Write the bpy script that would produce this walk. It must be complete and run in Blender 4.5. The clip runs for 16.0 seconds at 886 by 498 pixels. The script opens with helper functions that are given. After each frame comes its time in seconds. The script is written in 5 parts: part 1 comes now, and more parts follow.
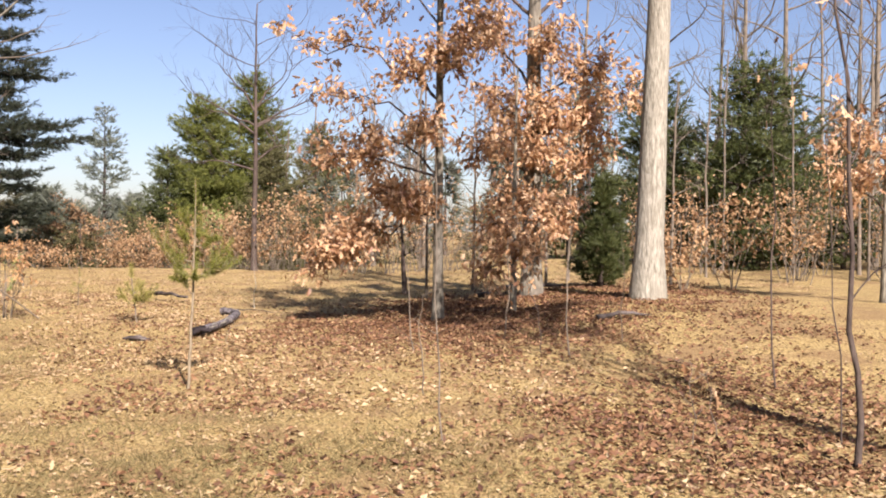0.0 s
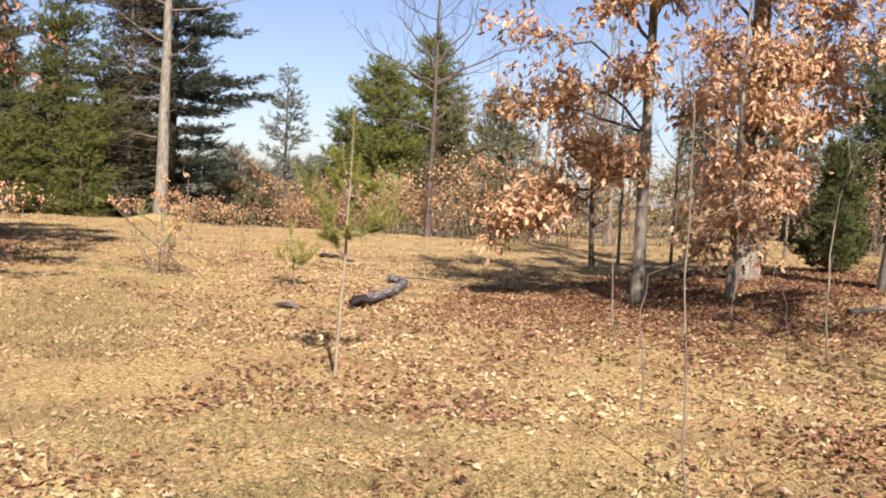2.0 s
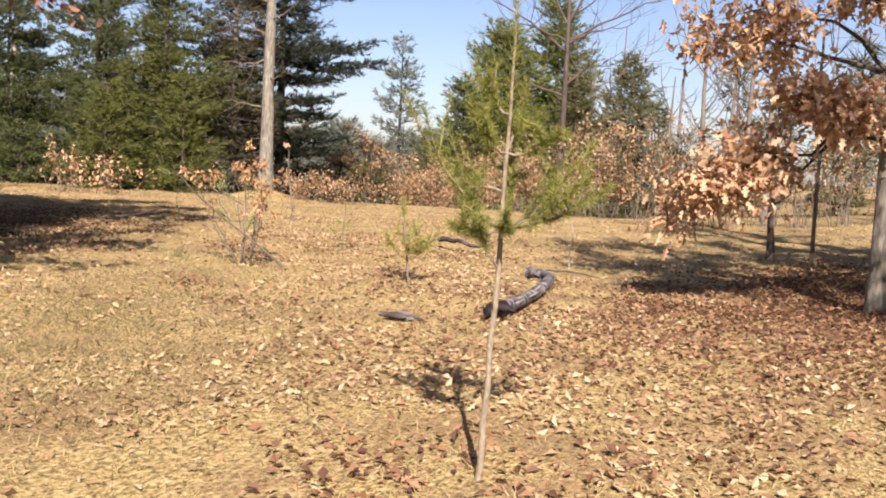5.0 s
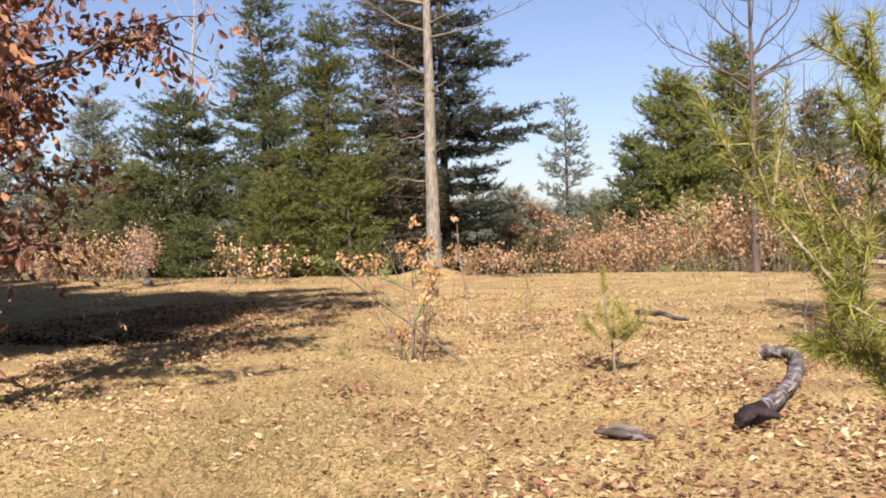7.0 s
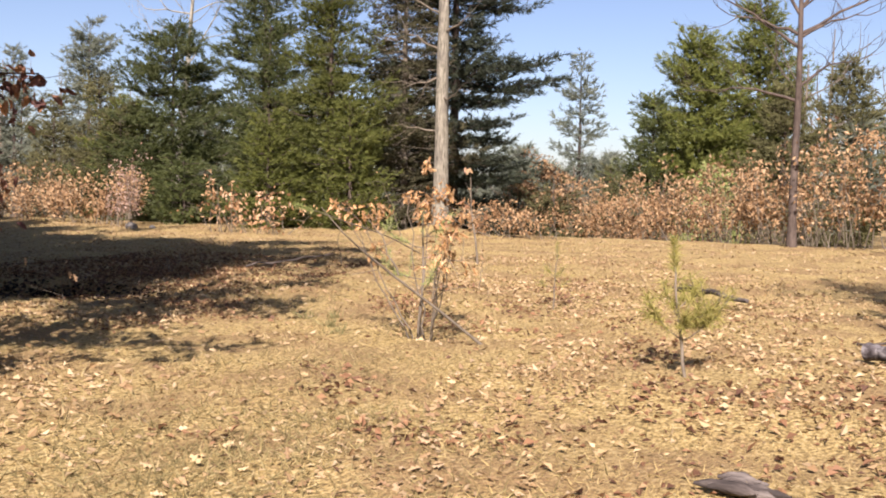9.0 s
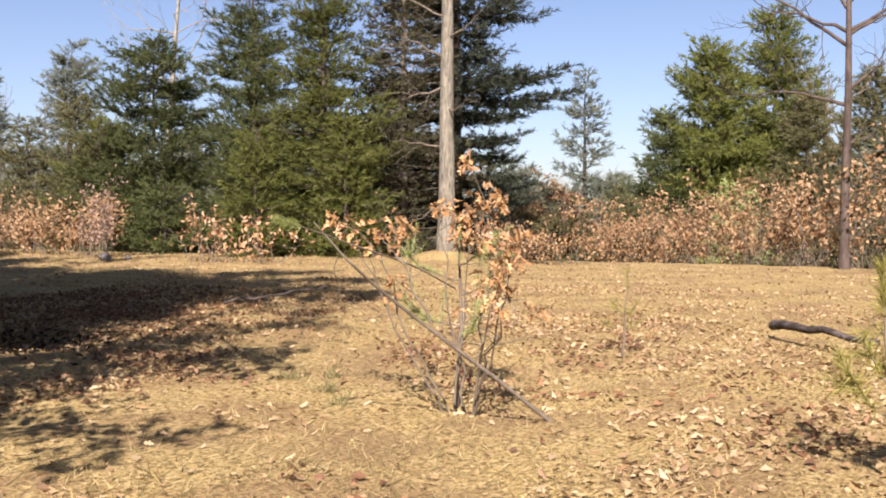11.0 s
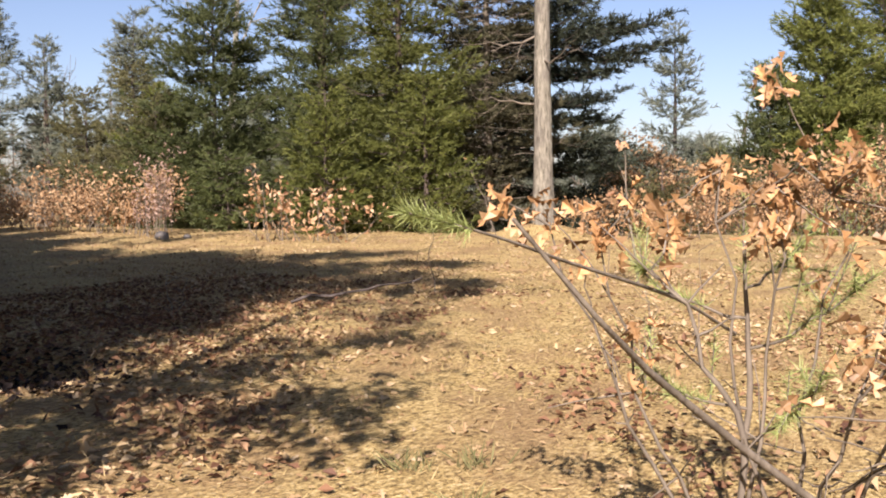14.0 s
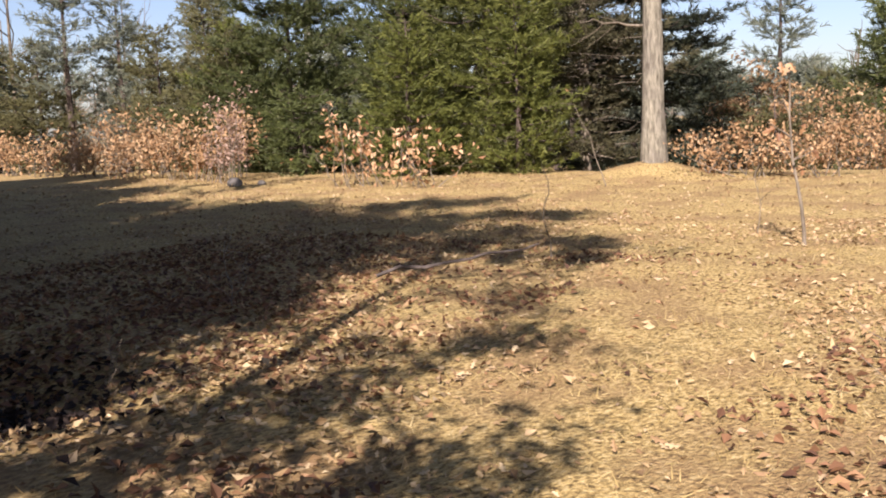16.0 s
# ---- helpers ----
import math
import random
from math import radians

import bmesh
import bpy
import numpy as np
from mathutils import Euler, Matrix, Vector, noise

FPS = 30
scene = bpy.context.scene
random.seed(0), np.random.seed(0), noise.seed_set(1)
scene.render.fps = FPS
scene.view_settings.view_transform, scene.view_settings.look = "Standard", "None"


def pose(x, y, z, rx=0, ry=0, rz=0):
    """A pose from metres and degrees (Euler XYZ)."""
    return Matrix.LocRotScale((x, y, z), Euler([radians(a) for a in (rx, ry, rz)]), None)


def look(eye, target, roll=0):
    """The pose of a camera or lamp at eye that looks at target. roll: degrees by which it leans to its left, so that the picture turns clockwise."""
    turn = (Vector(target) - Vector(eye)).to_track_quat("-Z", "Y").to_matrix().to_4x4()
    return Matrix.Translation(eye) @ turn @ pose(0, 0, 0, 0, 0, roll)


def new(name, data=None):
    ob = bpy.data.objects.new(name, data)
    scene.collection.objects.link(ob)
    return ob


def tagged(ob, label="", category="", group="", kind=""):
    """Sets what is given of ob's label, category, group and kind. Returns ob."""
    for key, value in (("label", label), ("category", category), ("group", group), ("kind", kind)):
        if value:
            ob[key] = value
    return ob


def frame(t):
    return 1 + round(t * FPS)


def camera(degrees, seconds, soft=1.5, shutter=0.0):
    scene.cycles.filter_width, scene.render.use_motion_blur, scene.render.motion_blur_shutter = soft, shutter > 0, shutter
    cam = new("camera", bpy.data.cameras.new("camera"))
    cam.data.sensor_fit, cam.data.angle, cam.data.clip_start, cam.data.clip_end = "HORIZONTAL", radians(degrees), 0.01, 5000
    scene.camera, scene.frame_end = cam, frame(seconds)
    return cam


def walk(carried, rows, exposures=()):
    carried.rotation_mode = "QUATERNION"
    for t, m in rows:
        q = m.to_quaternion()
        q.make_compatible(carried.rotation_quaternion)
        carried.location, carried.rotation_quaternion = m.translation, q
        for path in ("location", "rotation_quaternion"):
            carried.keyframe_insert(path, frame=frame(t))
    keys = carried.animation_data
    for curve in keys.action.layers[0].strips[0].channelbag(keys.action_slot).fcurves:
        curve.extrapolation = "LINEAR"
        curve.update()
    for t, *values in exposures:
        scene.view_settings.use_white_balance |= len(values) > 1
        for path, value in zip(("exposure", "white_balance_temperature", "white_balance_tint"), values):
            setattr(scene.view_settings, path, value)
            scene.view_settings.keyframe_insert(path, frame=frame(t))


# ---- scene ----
cam = camera(49.5, 16.0, soft=1.9)
PATH = [
    (0, 0.085, -0.137, 1.520, 88.88, -0.65, 0.81),
    (0.5, 0.030, 0.479, 1.481, 86.66, -1.67, 3.41),
    (1, -0.068, 1.083, 1.470, 87.65, -2.45, 2.84),
    (1.4, -0.159, 1.557, 1.434, 88.58, -1.10, 10.27),
    (1.5, -0.187, 1.673, 1.421, 88.53, -0.17, 10.97),
    (1.8, -0.289, 2.016, 1.374, 86.80, -2.22, 10.73),
    (2, -0.365, 2.242, 1.350, 86.95, -2.91, 11.19),
    (2.5, -0.586, 2.801, 1.353, 85.57, -1.95, 7.38),
    (2.6, -0.629, 2.914, 1.351, 83.99, -2.38, 9.10),
    (2.9, -0.753, 3.252, 1.341, 88.75, -2.92, 11.30),
    (3, -0.791, 3.366, 1.342, 88.08, -2.67, 12.93),
    (3.2, -0.862, 3.596, 1.352, 87.40, -3.23, 14.02),
    (5.3, -1.665, 5.820, 1.248, 84.83, -1.76, 19.43),
    (5.5, -1.740, 6.001, 1.250, 84.91, -0.40, 21.23),
    (5.7, -1.824, 6.181, 1.257, 88.21, -1.00, 22.33),
    (5.9, -1.912, 6.362, 1.267, 86.52, -1.44, 23.90),
    (6, -1.957, 6.453, 1.272, 87.21, -1.99, 23.60),
    (6.1, -2.003, 6.546, 1.275, 87.67, -2.46, 23.95),
    (6.2, -2.051, 6.640, 1.276, 87.66, -2.77, 24.53),
    (6.3, -2.102, 6.733, 1.276, 86.79, -2.86, 25.86),
    (6.5, -2.212, 6.916, 1.274, 86.09, -0.58, 23.84),
    (7, -2.526, 7.351, 1.269, 89.20, 1.85, 27.79),
    (7.5, -2.813, 7.799, 1.242, 86.00, -0.32, 28.57),
    (8, -3.153, 8.234, 1.262, 85.61, -0.74, 26.55),
    (8.3, -3.297, 8.520, 1.255, 87.10, 1.83, 27.14),
    (8.5, -3.391, 8.712, 1.245, 88.03, 0.54, 27.53),
    (8.9, -3.611, 9.092, 1.209, 86.73, -0.87, 27.16),
    (9, -3.680, 9.184, 1.200, 86.65, -0.90, 27.91),
    (9.1, -3.765, 9.273, 1.193, 86.55, -0.90, 28.46),
    (9.2, -3.853, 9.363, 1.188, 86.66, -1.61, 26.83),
    (11.3, -5.407, 11.690, 1.080, 88.36, 0.27, 27.84),
    (11.5, -5.522, 11.866, 1.132, 87.95, 0.05, 29.23),
    (12, -5.808, 12.238, 1.105, 86.45, 2.44, 34.78),
    (12.5, -6.169, 12.583, 1.123, 87.28, 1.36, 33.03),
    (13, -6.461, 13.022, 1.117, 86.53, 3.34, 36.83),
    (13.1, -6.529, 13.109, 1.120, 87.01, 3.06, 36.79),
    (13.3, -6.675, 13.279, 1.130, 86.52, 2.58, 35.84),
    (13.5, -6.826, 13.440, 1.138, 85.97, -0.04, 32.78),
    (14, -7.202, 13.777, 1.129, 86.35, 0.89, 31.46),
    (14.5, -7.542, 14.161, 1.173, 86.26, -0.69, 34.19),
    (15, -7.911, 14.507, 1.205, 84.54, -0.38, 34.37),
    (15.1, -7.987, 14.579, 1.209, 83.17, -0.30, 33.80),
    (15.3, -8.138, 14.726, 1.217, 83.07, -1.25, 36.52),
    (15.4, -8.211, 14.803, 1.220, 83.71, 0.21, 37.86),
    (15.5, -8.277, 14.888, 1.222, 85.04, 1.28, 37.94),
    (15.8, -8.458, 15.158, 1.222, 82.51, -0.30, 37.06),
    (16, -8.575, 15.343, 1.221, 82.52, 2.30, 36.09),
]
walk(cam, [(t, pose(*row)) for t, *row in PATH], [(0.0, 1.36, 6450, 25), (16.0, 1.36, 6450, 25)])

# world, sun and exposure
SHADOW = Vector((-0.38, 0.925, 0.0)).normalized()
ELEVATION = 37.0
toward_sun = Vector((-SHADOW.x * math.cos(radians(ELEVATION)), -SHADOW.y * math.cos(radians(ELEVATION)), math.sin(radians(ELEVATION))))
world = bpy.data.worlds.new("sky")
scene.world = world
world.use_nodes = True
sky = world.node_tree.nodes.new("ShaderNodeTexSky")
sky.sky_type = "NISHITA"
sky.sun_disc = False
sky.sun_elevation = radians(ELEVATION)
sky.sun_rotation = math.atan2(toward_sun.x, toward_sun.y)
sky.air_density, sky.dust_density, sky.ozone_density = 0.9, 0.9, 1.7
background = world.node_tree.nodes["Background"]
world.node_tree.links.new(sky.outputs[0], background.inputs[0])
background.inputs[1].default_value = 0.054
sun_data = bpy.data.lights.new("sun", "SUN")
sun_data.energy, sun_data.angle, sun_data.color = 5.0, radians(0.53), (1.0, 0.93, 0.86)
sun = new("sun", sun_data)
sun.matrix_world = look((0, 0, 40), Vector((0, 0, 40)) - toward_sun)

rng = np.random.default_rng(7)


# ---- materials ----
ALBEDO = 0.60  # brings the colours below to the reflectance of dry plants


def material(name, stops, scale=6.0, detail=6.0, rough=0.9, bump=0.0, bump_scale=40.0, stretch=(1, 1, 1), island=0.0,
             hue=0.0, translucent=0.0, coarse=0.0, coarse_scale=0.6, coarse_color=(0, 0, 0), specular=0.2):
    """A noise-driven surface: a ramp of colours, a coarse second layer, variation from piece to piece, relief."""
    m = bpy.data.materials.new(name)
    m.use_nodes = True
    nt = m.node_tree
    nodes, links = nt.nodes, nt.links
    shader = nodes["Principled BSDF"]
    shader.inputs["Roughness"].default_value = rough
    shader.inputs["Specular IOR Level"].default_value = specular
    place = nodes.new("ShaderNodeTexCoord")
    mapping = nodes.new("ShaderNodeMapping")
    mapping.inputs["Scale"].default_value = stretch
    links.new(place.outputs["Object"], mapping.inputs["Vector"])
    grain = nodes.new("ShaderNodeTexNoise")
    grain.inputs["Scale"].default_value, grain.inputs["Detail"].default_value = scale, detail
    grain.inputs["Roughness"].default_value = 0.65
    links.new(mapping.outputs[0], grain.inputs["Vector"])
    value = grain.outputs["Fac"]
    geometry = nodes.new("ShaderNodeNewGeometry")
    if island:
        mix = nodes.new("ShaderNodeMix")
        mix.inputs[0].default_value = island
        links.new(value, mix.inputs[2])
        links.new(geometry.outputs["Random Per Island"], mix.inputs[3])
        value = mix.outputs[0]
    ramp = nodes.new("ShaderNodeValToRGB")
    ramp.color_ramp.elements.remove(ramp.color_ramp.elements[1])
    for n, (at, colour) in enumerate(stops):
        stop = ramp.color_ramp.elements[0] if n == 0 else ramp.color_ramp.elements.new(at)
        stop.position, stop.color = at, (*(ALBEDO * v for v in colour), 1)
    links.new(value, ramp.inputs[0])
    colour = ramp.outputs[0]
    if coarse:
        patch = nodes.new("ShaderNodeTexNoise")
        patch.inputs["Scale"].default_value, patch.inputs["Detail"].default_value = coarse_scale, 4.0
        links.new(place.outputs["Object"], patch.inputs["Vector"])
        spread = nodes.new("ShaderNodeMapRange")
        spread.inputs[1].default_value, spread.inputs[2].default_value, spread.inputs[4].default_value = 0.45, 0.62, coarse
        links.new(patch.outputs["Fac"], spread.inputs[0])
        blend = nodes.new("ShaderNodeMix")
        blend.data_type = "RGBA"
        links.new(spread.outputs[0], blend.inputs[0])
        links.new(colour, blend.inputs[6])
        blend.inputs[7].default_value = (*(ALBEDO * v for v in coarse_color), 1)
        colour = blend.outputs[2]
    if hue:
        shift = nodes.new("ShaderNodeHueSaturation")
        info = nodes.new("ShaderNodeObjectInfo")
        amount = nodes.new("ShaderNodeMapRange")
        amount.inputs[3].default_value, amount.inputs[4].default_value = 1 - hue, 1 + hue
        links.new(info.outputs["Random"], amount.inputs[0])
        links.new(amount.outputs[0], shift.inputs["Value"])
        links.new(colour, shift.inputs["Color"])
        colour = shift.outputs[0]
    links.new(colour, shader.inputs["Base Color"])
    if bump:
        relief = nodes.new("ShaderNodeTexNoise")
        relief.inputs["Scale"].default_value, relief.inputs["Detail"].default_value = bump_scale, 5.0
        links.new(mapping.outputs[0], relief.inputs["Vector"])
        b = nodes.new("ShaderNodeBump")
        b.inputs["Strength"].default_value, b.inputs["Distance"].default_value = bump, 0.03
        links.new(relief.outputs["Fac"], b.inputs["Height"])
        links.new(b.outputs[0], shader.inputs["Normal"])
    if translucent:
        through_leaf = nodes.new("ShaderNodeBsdfTranslucent")
        links.new(colour, through_leaf.inputs[0])
        both = nodes.new("ShaderNodeMixShader")
        both.inputs[0].default_value = translucent
        links.new(shader.outputs[0], both.inputs[1])
        links.new(through_leaf.outputs[0], both.inputs[2])
        links.new(both.outputs[0], nodes["Material Output"].inputs[0])
    return m


M_GROUND = material("dry_grass_ground", [(0.35, (0.12, 0.080, 0.036)), (0.45, (0.40, 0.285, 0.105)), (0.54, (0.64, 0.475, 0.185)), (0.64, (0.79, 0.625, 0.30))],
                    scale=36, detail=12, bump=0.9, bump_scale=55, coarse=0.62, coarse_scale=1.1, coarse_color=(0.33, 0.205, 0.098), stretch=(1, 0.6, 1))
M_GRASS = material("dry_grass_blade", [(0.15, (0.20, 0.145, 0.060)), (0.35, (0.50, 0.38, 0.14)), (0.65, (0.71, 0.55, 0.235)), (0.9, (0.83, 0.69, 0.38))],
                   scale=0.8, island=0.6, translucent=0.2, coarse=0.45, coarse_scale=0.7, coarse_color=(0.42, 0.345, 0.17))
M_DULLGRASS = material("trampled_olive_grass", [(0.15, (0.11, 0.088, 0.036)), (0.45, (0.28, 0.228, 0.092)), (0.8, (0.46, 0.38, 0.17))], scale=0.8, island=0.6, translucent=0.2)
M_LITTER = material("fallen_oak_leaf", [(0.12, (0.20, 0.115, 0.055)), (0.35, (0.46, 0.30, 0.135)), (0.6, (0.68, 0.50, 0.245)), (0.9, (0.84, 0.68, 0.42))],
                    scale=3, island=0.6, translucent=0.12, rough=0.7, specular=0.35, coarse=0.45, coarse_scale=0.9, coarse_color=(0.30, 0.17, 0.085))
M_REDLITTER = material("russet_fallen_leaf", [(0.12, (0.09, 0.042, 0.026)), (0.4, (0.21, 0.105, 0.052)), (0.7, (0.38, 0.20, 0.095)), (0.95, (0.58, 0.38, 0.19))],
                       scale=3, island=0.65, translucent=0.12, rough=0.7, specular=0.3)
# dark earth plus the hollow's deep shade, both put into one near-black colour
M_HOLLOWDARK = material("black_hollow_shade", [(0.2, (0.014, 0.010, 0.008)), (0.8, (0.065, 0.045, 0.034))], scale=4, island=0.6, rough=0.85)
M_OAKLEAF = material("withered_oak_leaf", [(0.1, (0.22, 0.10, 0.06)), (0.36, (0.62, 0.34, 0.155)), (0.62, (0.95, 0.62, 0.32)), (0.92, (1.08, 0.82, 0.52))],
                     scale=1.5, island=0.6, translucent=0.36, rough=0.5, specular=0.45)
# orange oak leaf with the crown's own shade put in as dark wine tones
M_SHADELEAF = material("shade_darkened_oak_leaf", [(0.1, (0.09, 0.04, 0.045)), (0.45, (0.24, 0.11, 0.075)), (0.7, (0.52, 0.26, 0.11)), (0.95, (0.80, 0.46, 0.21))],
                      scale=1.2, island=0.5, translucent=0.25, rough=0.6, specular=0.35)
M_BRUSHLEAF = material("withered_brush_leaf", [(0.1, (0.18, 0.09, 0.045)), (0.4, (0.50, 0.30, 0.14)), (0.7, (0.74, 0.50, 0.26)), (0.95, (0.90, 0.68, 0.43))],
                       scale=1.6, island=0.6, translucent=0.30, rough=0.7)
M_PALELEAF = material("pale_beech_leaf", [(0.2, (0.46, 0.28, 0.18)), (0.8, (0.70, 0.53, 0.41))], scale=1, island=0.6, translucent=0.3)
M_BARK = material("grey_oak_bark", [(0.3, (0.10, 0.09, 0.062)), (0.47, (0.27, 0.248, 0.178)), (0.66, (0.46, 0.425, 0.315))], scale=20, stretch=(1, 1, 0.20),
                  bump=1.0, bump_scale=34, coarse=0.4, coarse_scale=2.6, coarse_color=(0.16, 0.14, 0.115))
M_PALEBARK = material("pale_grey_bark", [(0.30, (0.17, 0.155, 0.11)), (0.46, (0.38, 0.36, 0.27)), (0.66, (0.60, 0.575, 0.45))], scale=26, stretch=(1, 1, 0.20),
                      bump=1.0, bump_scale=34, coarse=0.5, coarse_scale=3.2, coarse_color=(0.36, 0.335, 0.25))
M_DARKBARK = material("dark_twig_bark", [(0.3, (0.06, 0.045, 0.035)), (0.7, (0.20, 0.155, 0.12))], scale=9, stretch=(1, 1, 0.3), bump=0.5)
M_TWIG = material("grey_twig", [(0.3, (0.14, 0.115, 0.08)), (0.7, (0.36, 0.305, 0.22))], scale=14, stretch=(1, 1, 0.3), bump=0.3, bump_scale=60)
M_NEEDLE = material("pine_needle", [(0.1, (0.044, 0.062, 0.020)), (0.5, (0.110, 0.138, 0.038)), (0.9, (0.22, 0.236, 0.068))],
                    scale=0.9, island=0.4, translucent=0.32, rough=0.6, hue=0.15, specular=0.35)
M_CEDAR = material("cedar_spray", [(0.1, (0.075, 0.10, 0.02)), (0.5, (0.195, 0.225, 0.045)), (0.9, (0.37, 0.375, 0.085))],
                   scale=0.9, island=0.4, translucent=0.34, rough=0.65, hue=0.12, specular=0.3)
M_HEMLOCK = material("hemlock_spray", [(0.1, (0.055, 0.072, 0.014)), (0.5, (0.145, 0.168, 0.032)), (0.9, (0.29, 0.295, 0.064))], scale=0.9, island=0.4, translucent=0.3, rough=0.65, specular=0.3, hue=0.12)
M_OLIVE = material("dusty_olive_needle", [(0.1, (0.075, 0.075, 0.03)), (0.5, (0.17, 0.165, 0.065)), (0.9, (0.30, 0.28, 0.12))], scale=0.9, island=0.4, translucent=0.25, rough=0.7, hue=0.15)
M_SPRUCE = material("dark_spruce_needle", [(0.1, (0.016, 0.024, 0.014)), (0.5, (0.042, 0.056, 0.030)), (0.9, (0.095, 0.105, 0.052))],
                    scale=0.9, island=0.45, translucent=0.1, rough=0.65, specular=0.3)
M_DRYSPRUCE = material("sparse_brown_green_needle", [(0.1, (0.045, 0.042, 0.022)), (0.5, (0.095, 0.092, 0.042)), (0.9, (0.17, 0.15, 0.08))],
                       scale=0.9, island=0.45, translucent=0.15, rough=0.7)
# needles of the far pines: distance haze is put into this pale colour
M_HAZEPINE = material("haze_paled_far_needle", [(0.1, (0.14, 0.165, 0.115)), (0.6, (0.27, 0.30, 0.21)), (0.9, (0.40, 0.42, 0.31))], scale=0.6, island=0.5, translucent=0.3, specular=0.05)
M_YOUNG = material("young_pine_needle", [(0.1, (0.10, 0.135, 0.02)), (0.5, (0.28, 0.31, 0.045)), (0.9, (0.58, 0.52, 0.11))],
                   scale=4, island=0.5, translucent=0.3, rough=0.55, specular=0.4)
M_SHOOT = material("green_shoot_needle", [(0.1, (0.26, 0.33, 0.08)), (0.9, (0.72, 0.80, 0.30))], scale=4, island=0.6, translucent=0.25, rough=0.5)
M_YELLOW = material("yellowing_seedling_needle", [(0.1, (0.28, 0.28, 0.07)), (0.5, (0.50, 0.46, 0.12)), (0.9, (0.74, 0.64, 0.22))],
                    scale=4, island=0.5, translucent=0.3, rough=0.6)
M_BUSHLEAF = material("curled_oak_leaf", [(0.25, (0.34, 0.16, 0.06)), (0.5, (0.64, 0.37, 0.15)), (0.75, (0.88, 0.60, 0.30))], scale=22, hue=0.5, translucent=0.25,
                      rough=0.5, specular=0.45, coarse=0.5, coarse_scale=9, coarse_color=(0.30, 0.15, 0.075))
M_PINESTEM = material("tan_pine_stem", [(0.3, (0.24, 0.19, 0.11)), (0.7, (0.50, 0.42, 0.27))], scale=30, stretch=(1, 1, 0.4), bump=0.5, bump_scale=80)
M_TUFT = material("green_grass_tuft", [(0.1, (0.18, 0.18, 0.07)), (0.9, (0.42, 0.40, 0.17))], scale=3, island=0.6, translucent=0.3)
M_LOG = material("weathered_log", [(0.36, (0.05, 0.042, 0.040)), (0.5, (0.17, 0.15, 0.145)), (0.64, (0.52, 0.49, 0.46))], scale=13, stretch=(1, 1, 1), bump=0.9, bump_scale=22,
                 coarse=0.45, coarse_scale=3.0, coarse_color=(0.06, 0.048, 0.045))
M_CHAR = material("charred_wood", [(0.3, (0.012, 0.010, 0.010)), (0.7, (0.055, 0.042, 0.038))], scale=9, bump=0.8, bump_scale=40, rough=0.75)
M_ROT = material("rotten_wood", [(0.3, (0.035, 0.03, 0.026)), (0.5, (0.11, 0.09, 0.075)), (0.7, (0.29, 0.25, 0.21))], scale=8, stretch=(0.3, 1, 1), bump=0.8, bump_scale=30)
M_ROCK = material("grey_rock", [(0.3, (0.13, 0.12, 0.10)), (0.7, (0.34, 0.315, 0.27))], scale=7, bump=0.7, bump_scale=14)


# ---- mesh tools ----
def smooth(t):
    t = min(1.0, max(0.0, t))
    return t * t * (3 - 2 * t)


class Geo:
    """Gathers vertices and faces, and makes one mesh of them."""

    def __init__(self):
        self.v, self.f, self.n, self.shade = [], [], 0, []

    def add(self, verts, faces, soft=False):
        verts, faces = np.asarray(verts, float).reshape(-1, 3), np.asarray(faces, int)
        self.v.append(verts)
        self.f.append(faces + self.n)
        self.shade.append(np.full(len(faces), soft))
        self.n += len(verts)

    def mesh(self, name, mat):
        me = bpy.data.meshes.new(name)
        verts = np.concatenate(self.v)
        sizes = np.concatenate([np.full(len(f), f.shape[1]) for f in self.f])
        loops = np.concatenate([f.ravel() for f in self.f])
        me.vertices.add(len(verts))
        me.vertices.foreach_set("co", verts.ravel().astype(np.float32))
        me.loops.add(len(loops))
        me.loops.foreach_set("vertex_index", loops.astype(np.int32))
        me.polygons.add(len(sizes))
        me.polygons.foreach_set("loop_start", (np.cumsum(sizes) - sizes).astype(np.int32))
        me.polygons.foreach_set("loop_total", sizes.astype(np.int32))
        me.polygons.foreach_set("use_smooth", np.concatenate(self.shade))
        me.update(calc_edges=True)
        me.validate()
        me.materials.append(mat)
        return me


def part(name, geo, mat, parent, label="", kind=""):
    ob = new(name, geo.mesh(name, mat))
    ob.parent = parent
    return tagged(ob, label, kind=kind)


def thing(name, at, label, category, group="", kind=""):
    ob = new(name)
    ob.empty_display_size = 0.2
    ob.location = at
    return tagged(ob, label, category, group, kind)


def unit(v):
    v = np.asarray(v, float)
    return v / max(1e-9, np.linalg.norm(v))


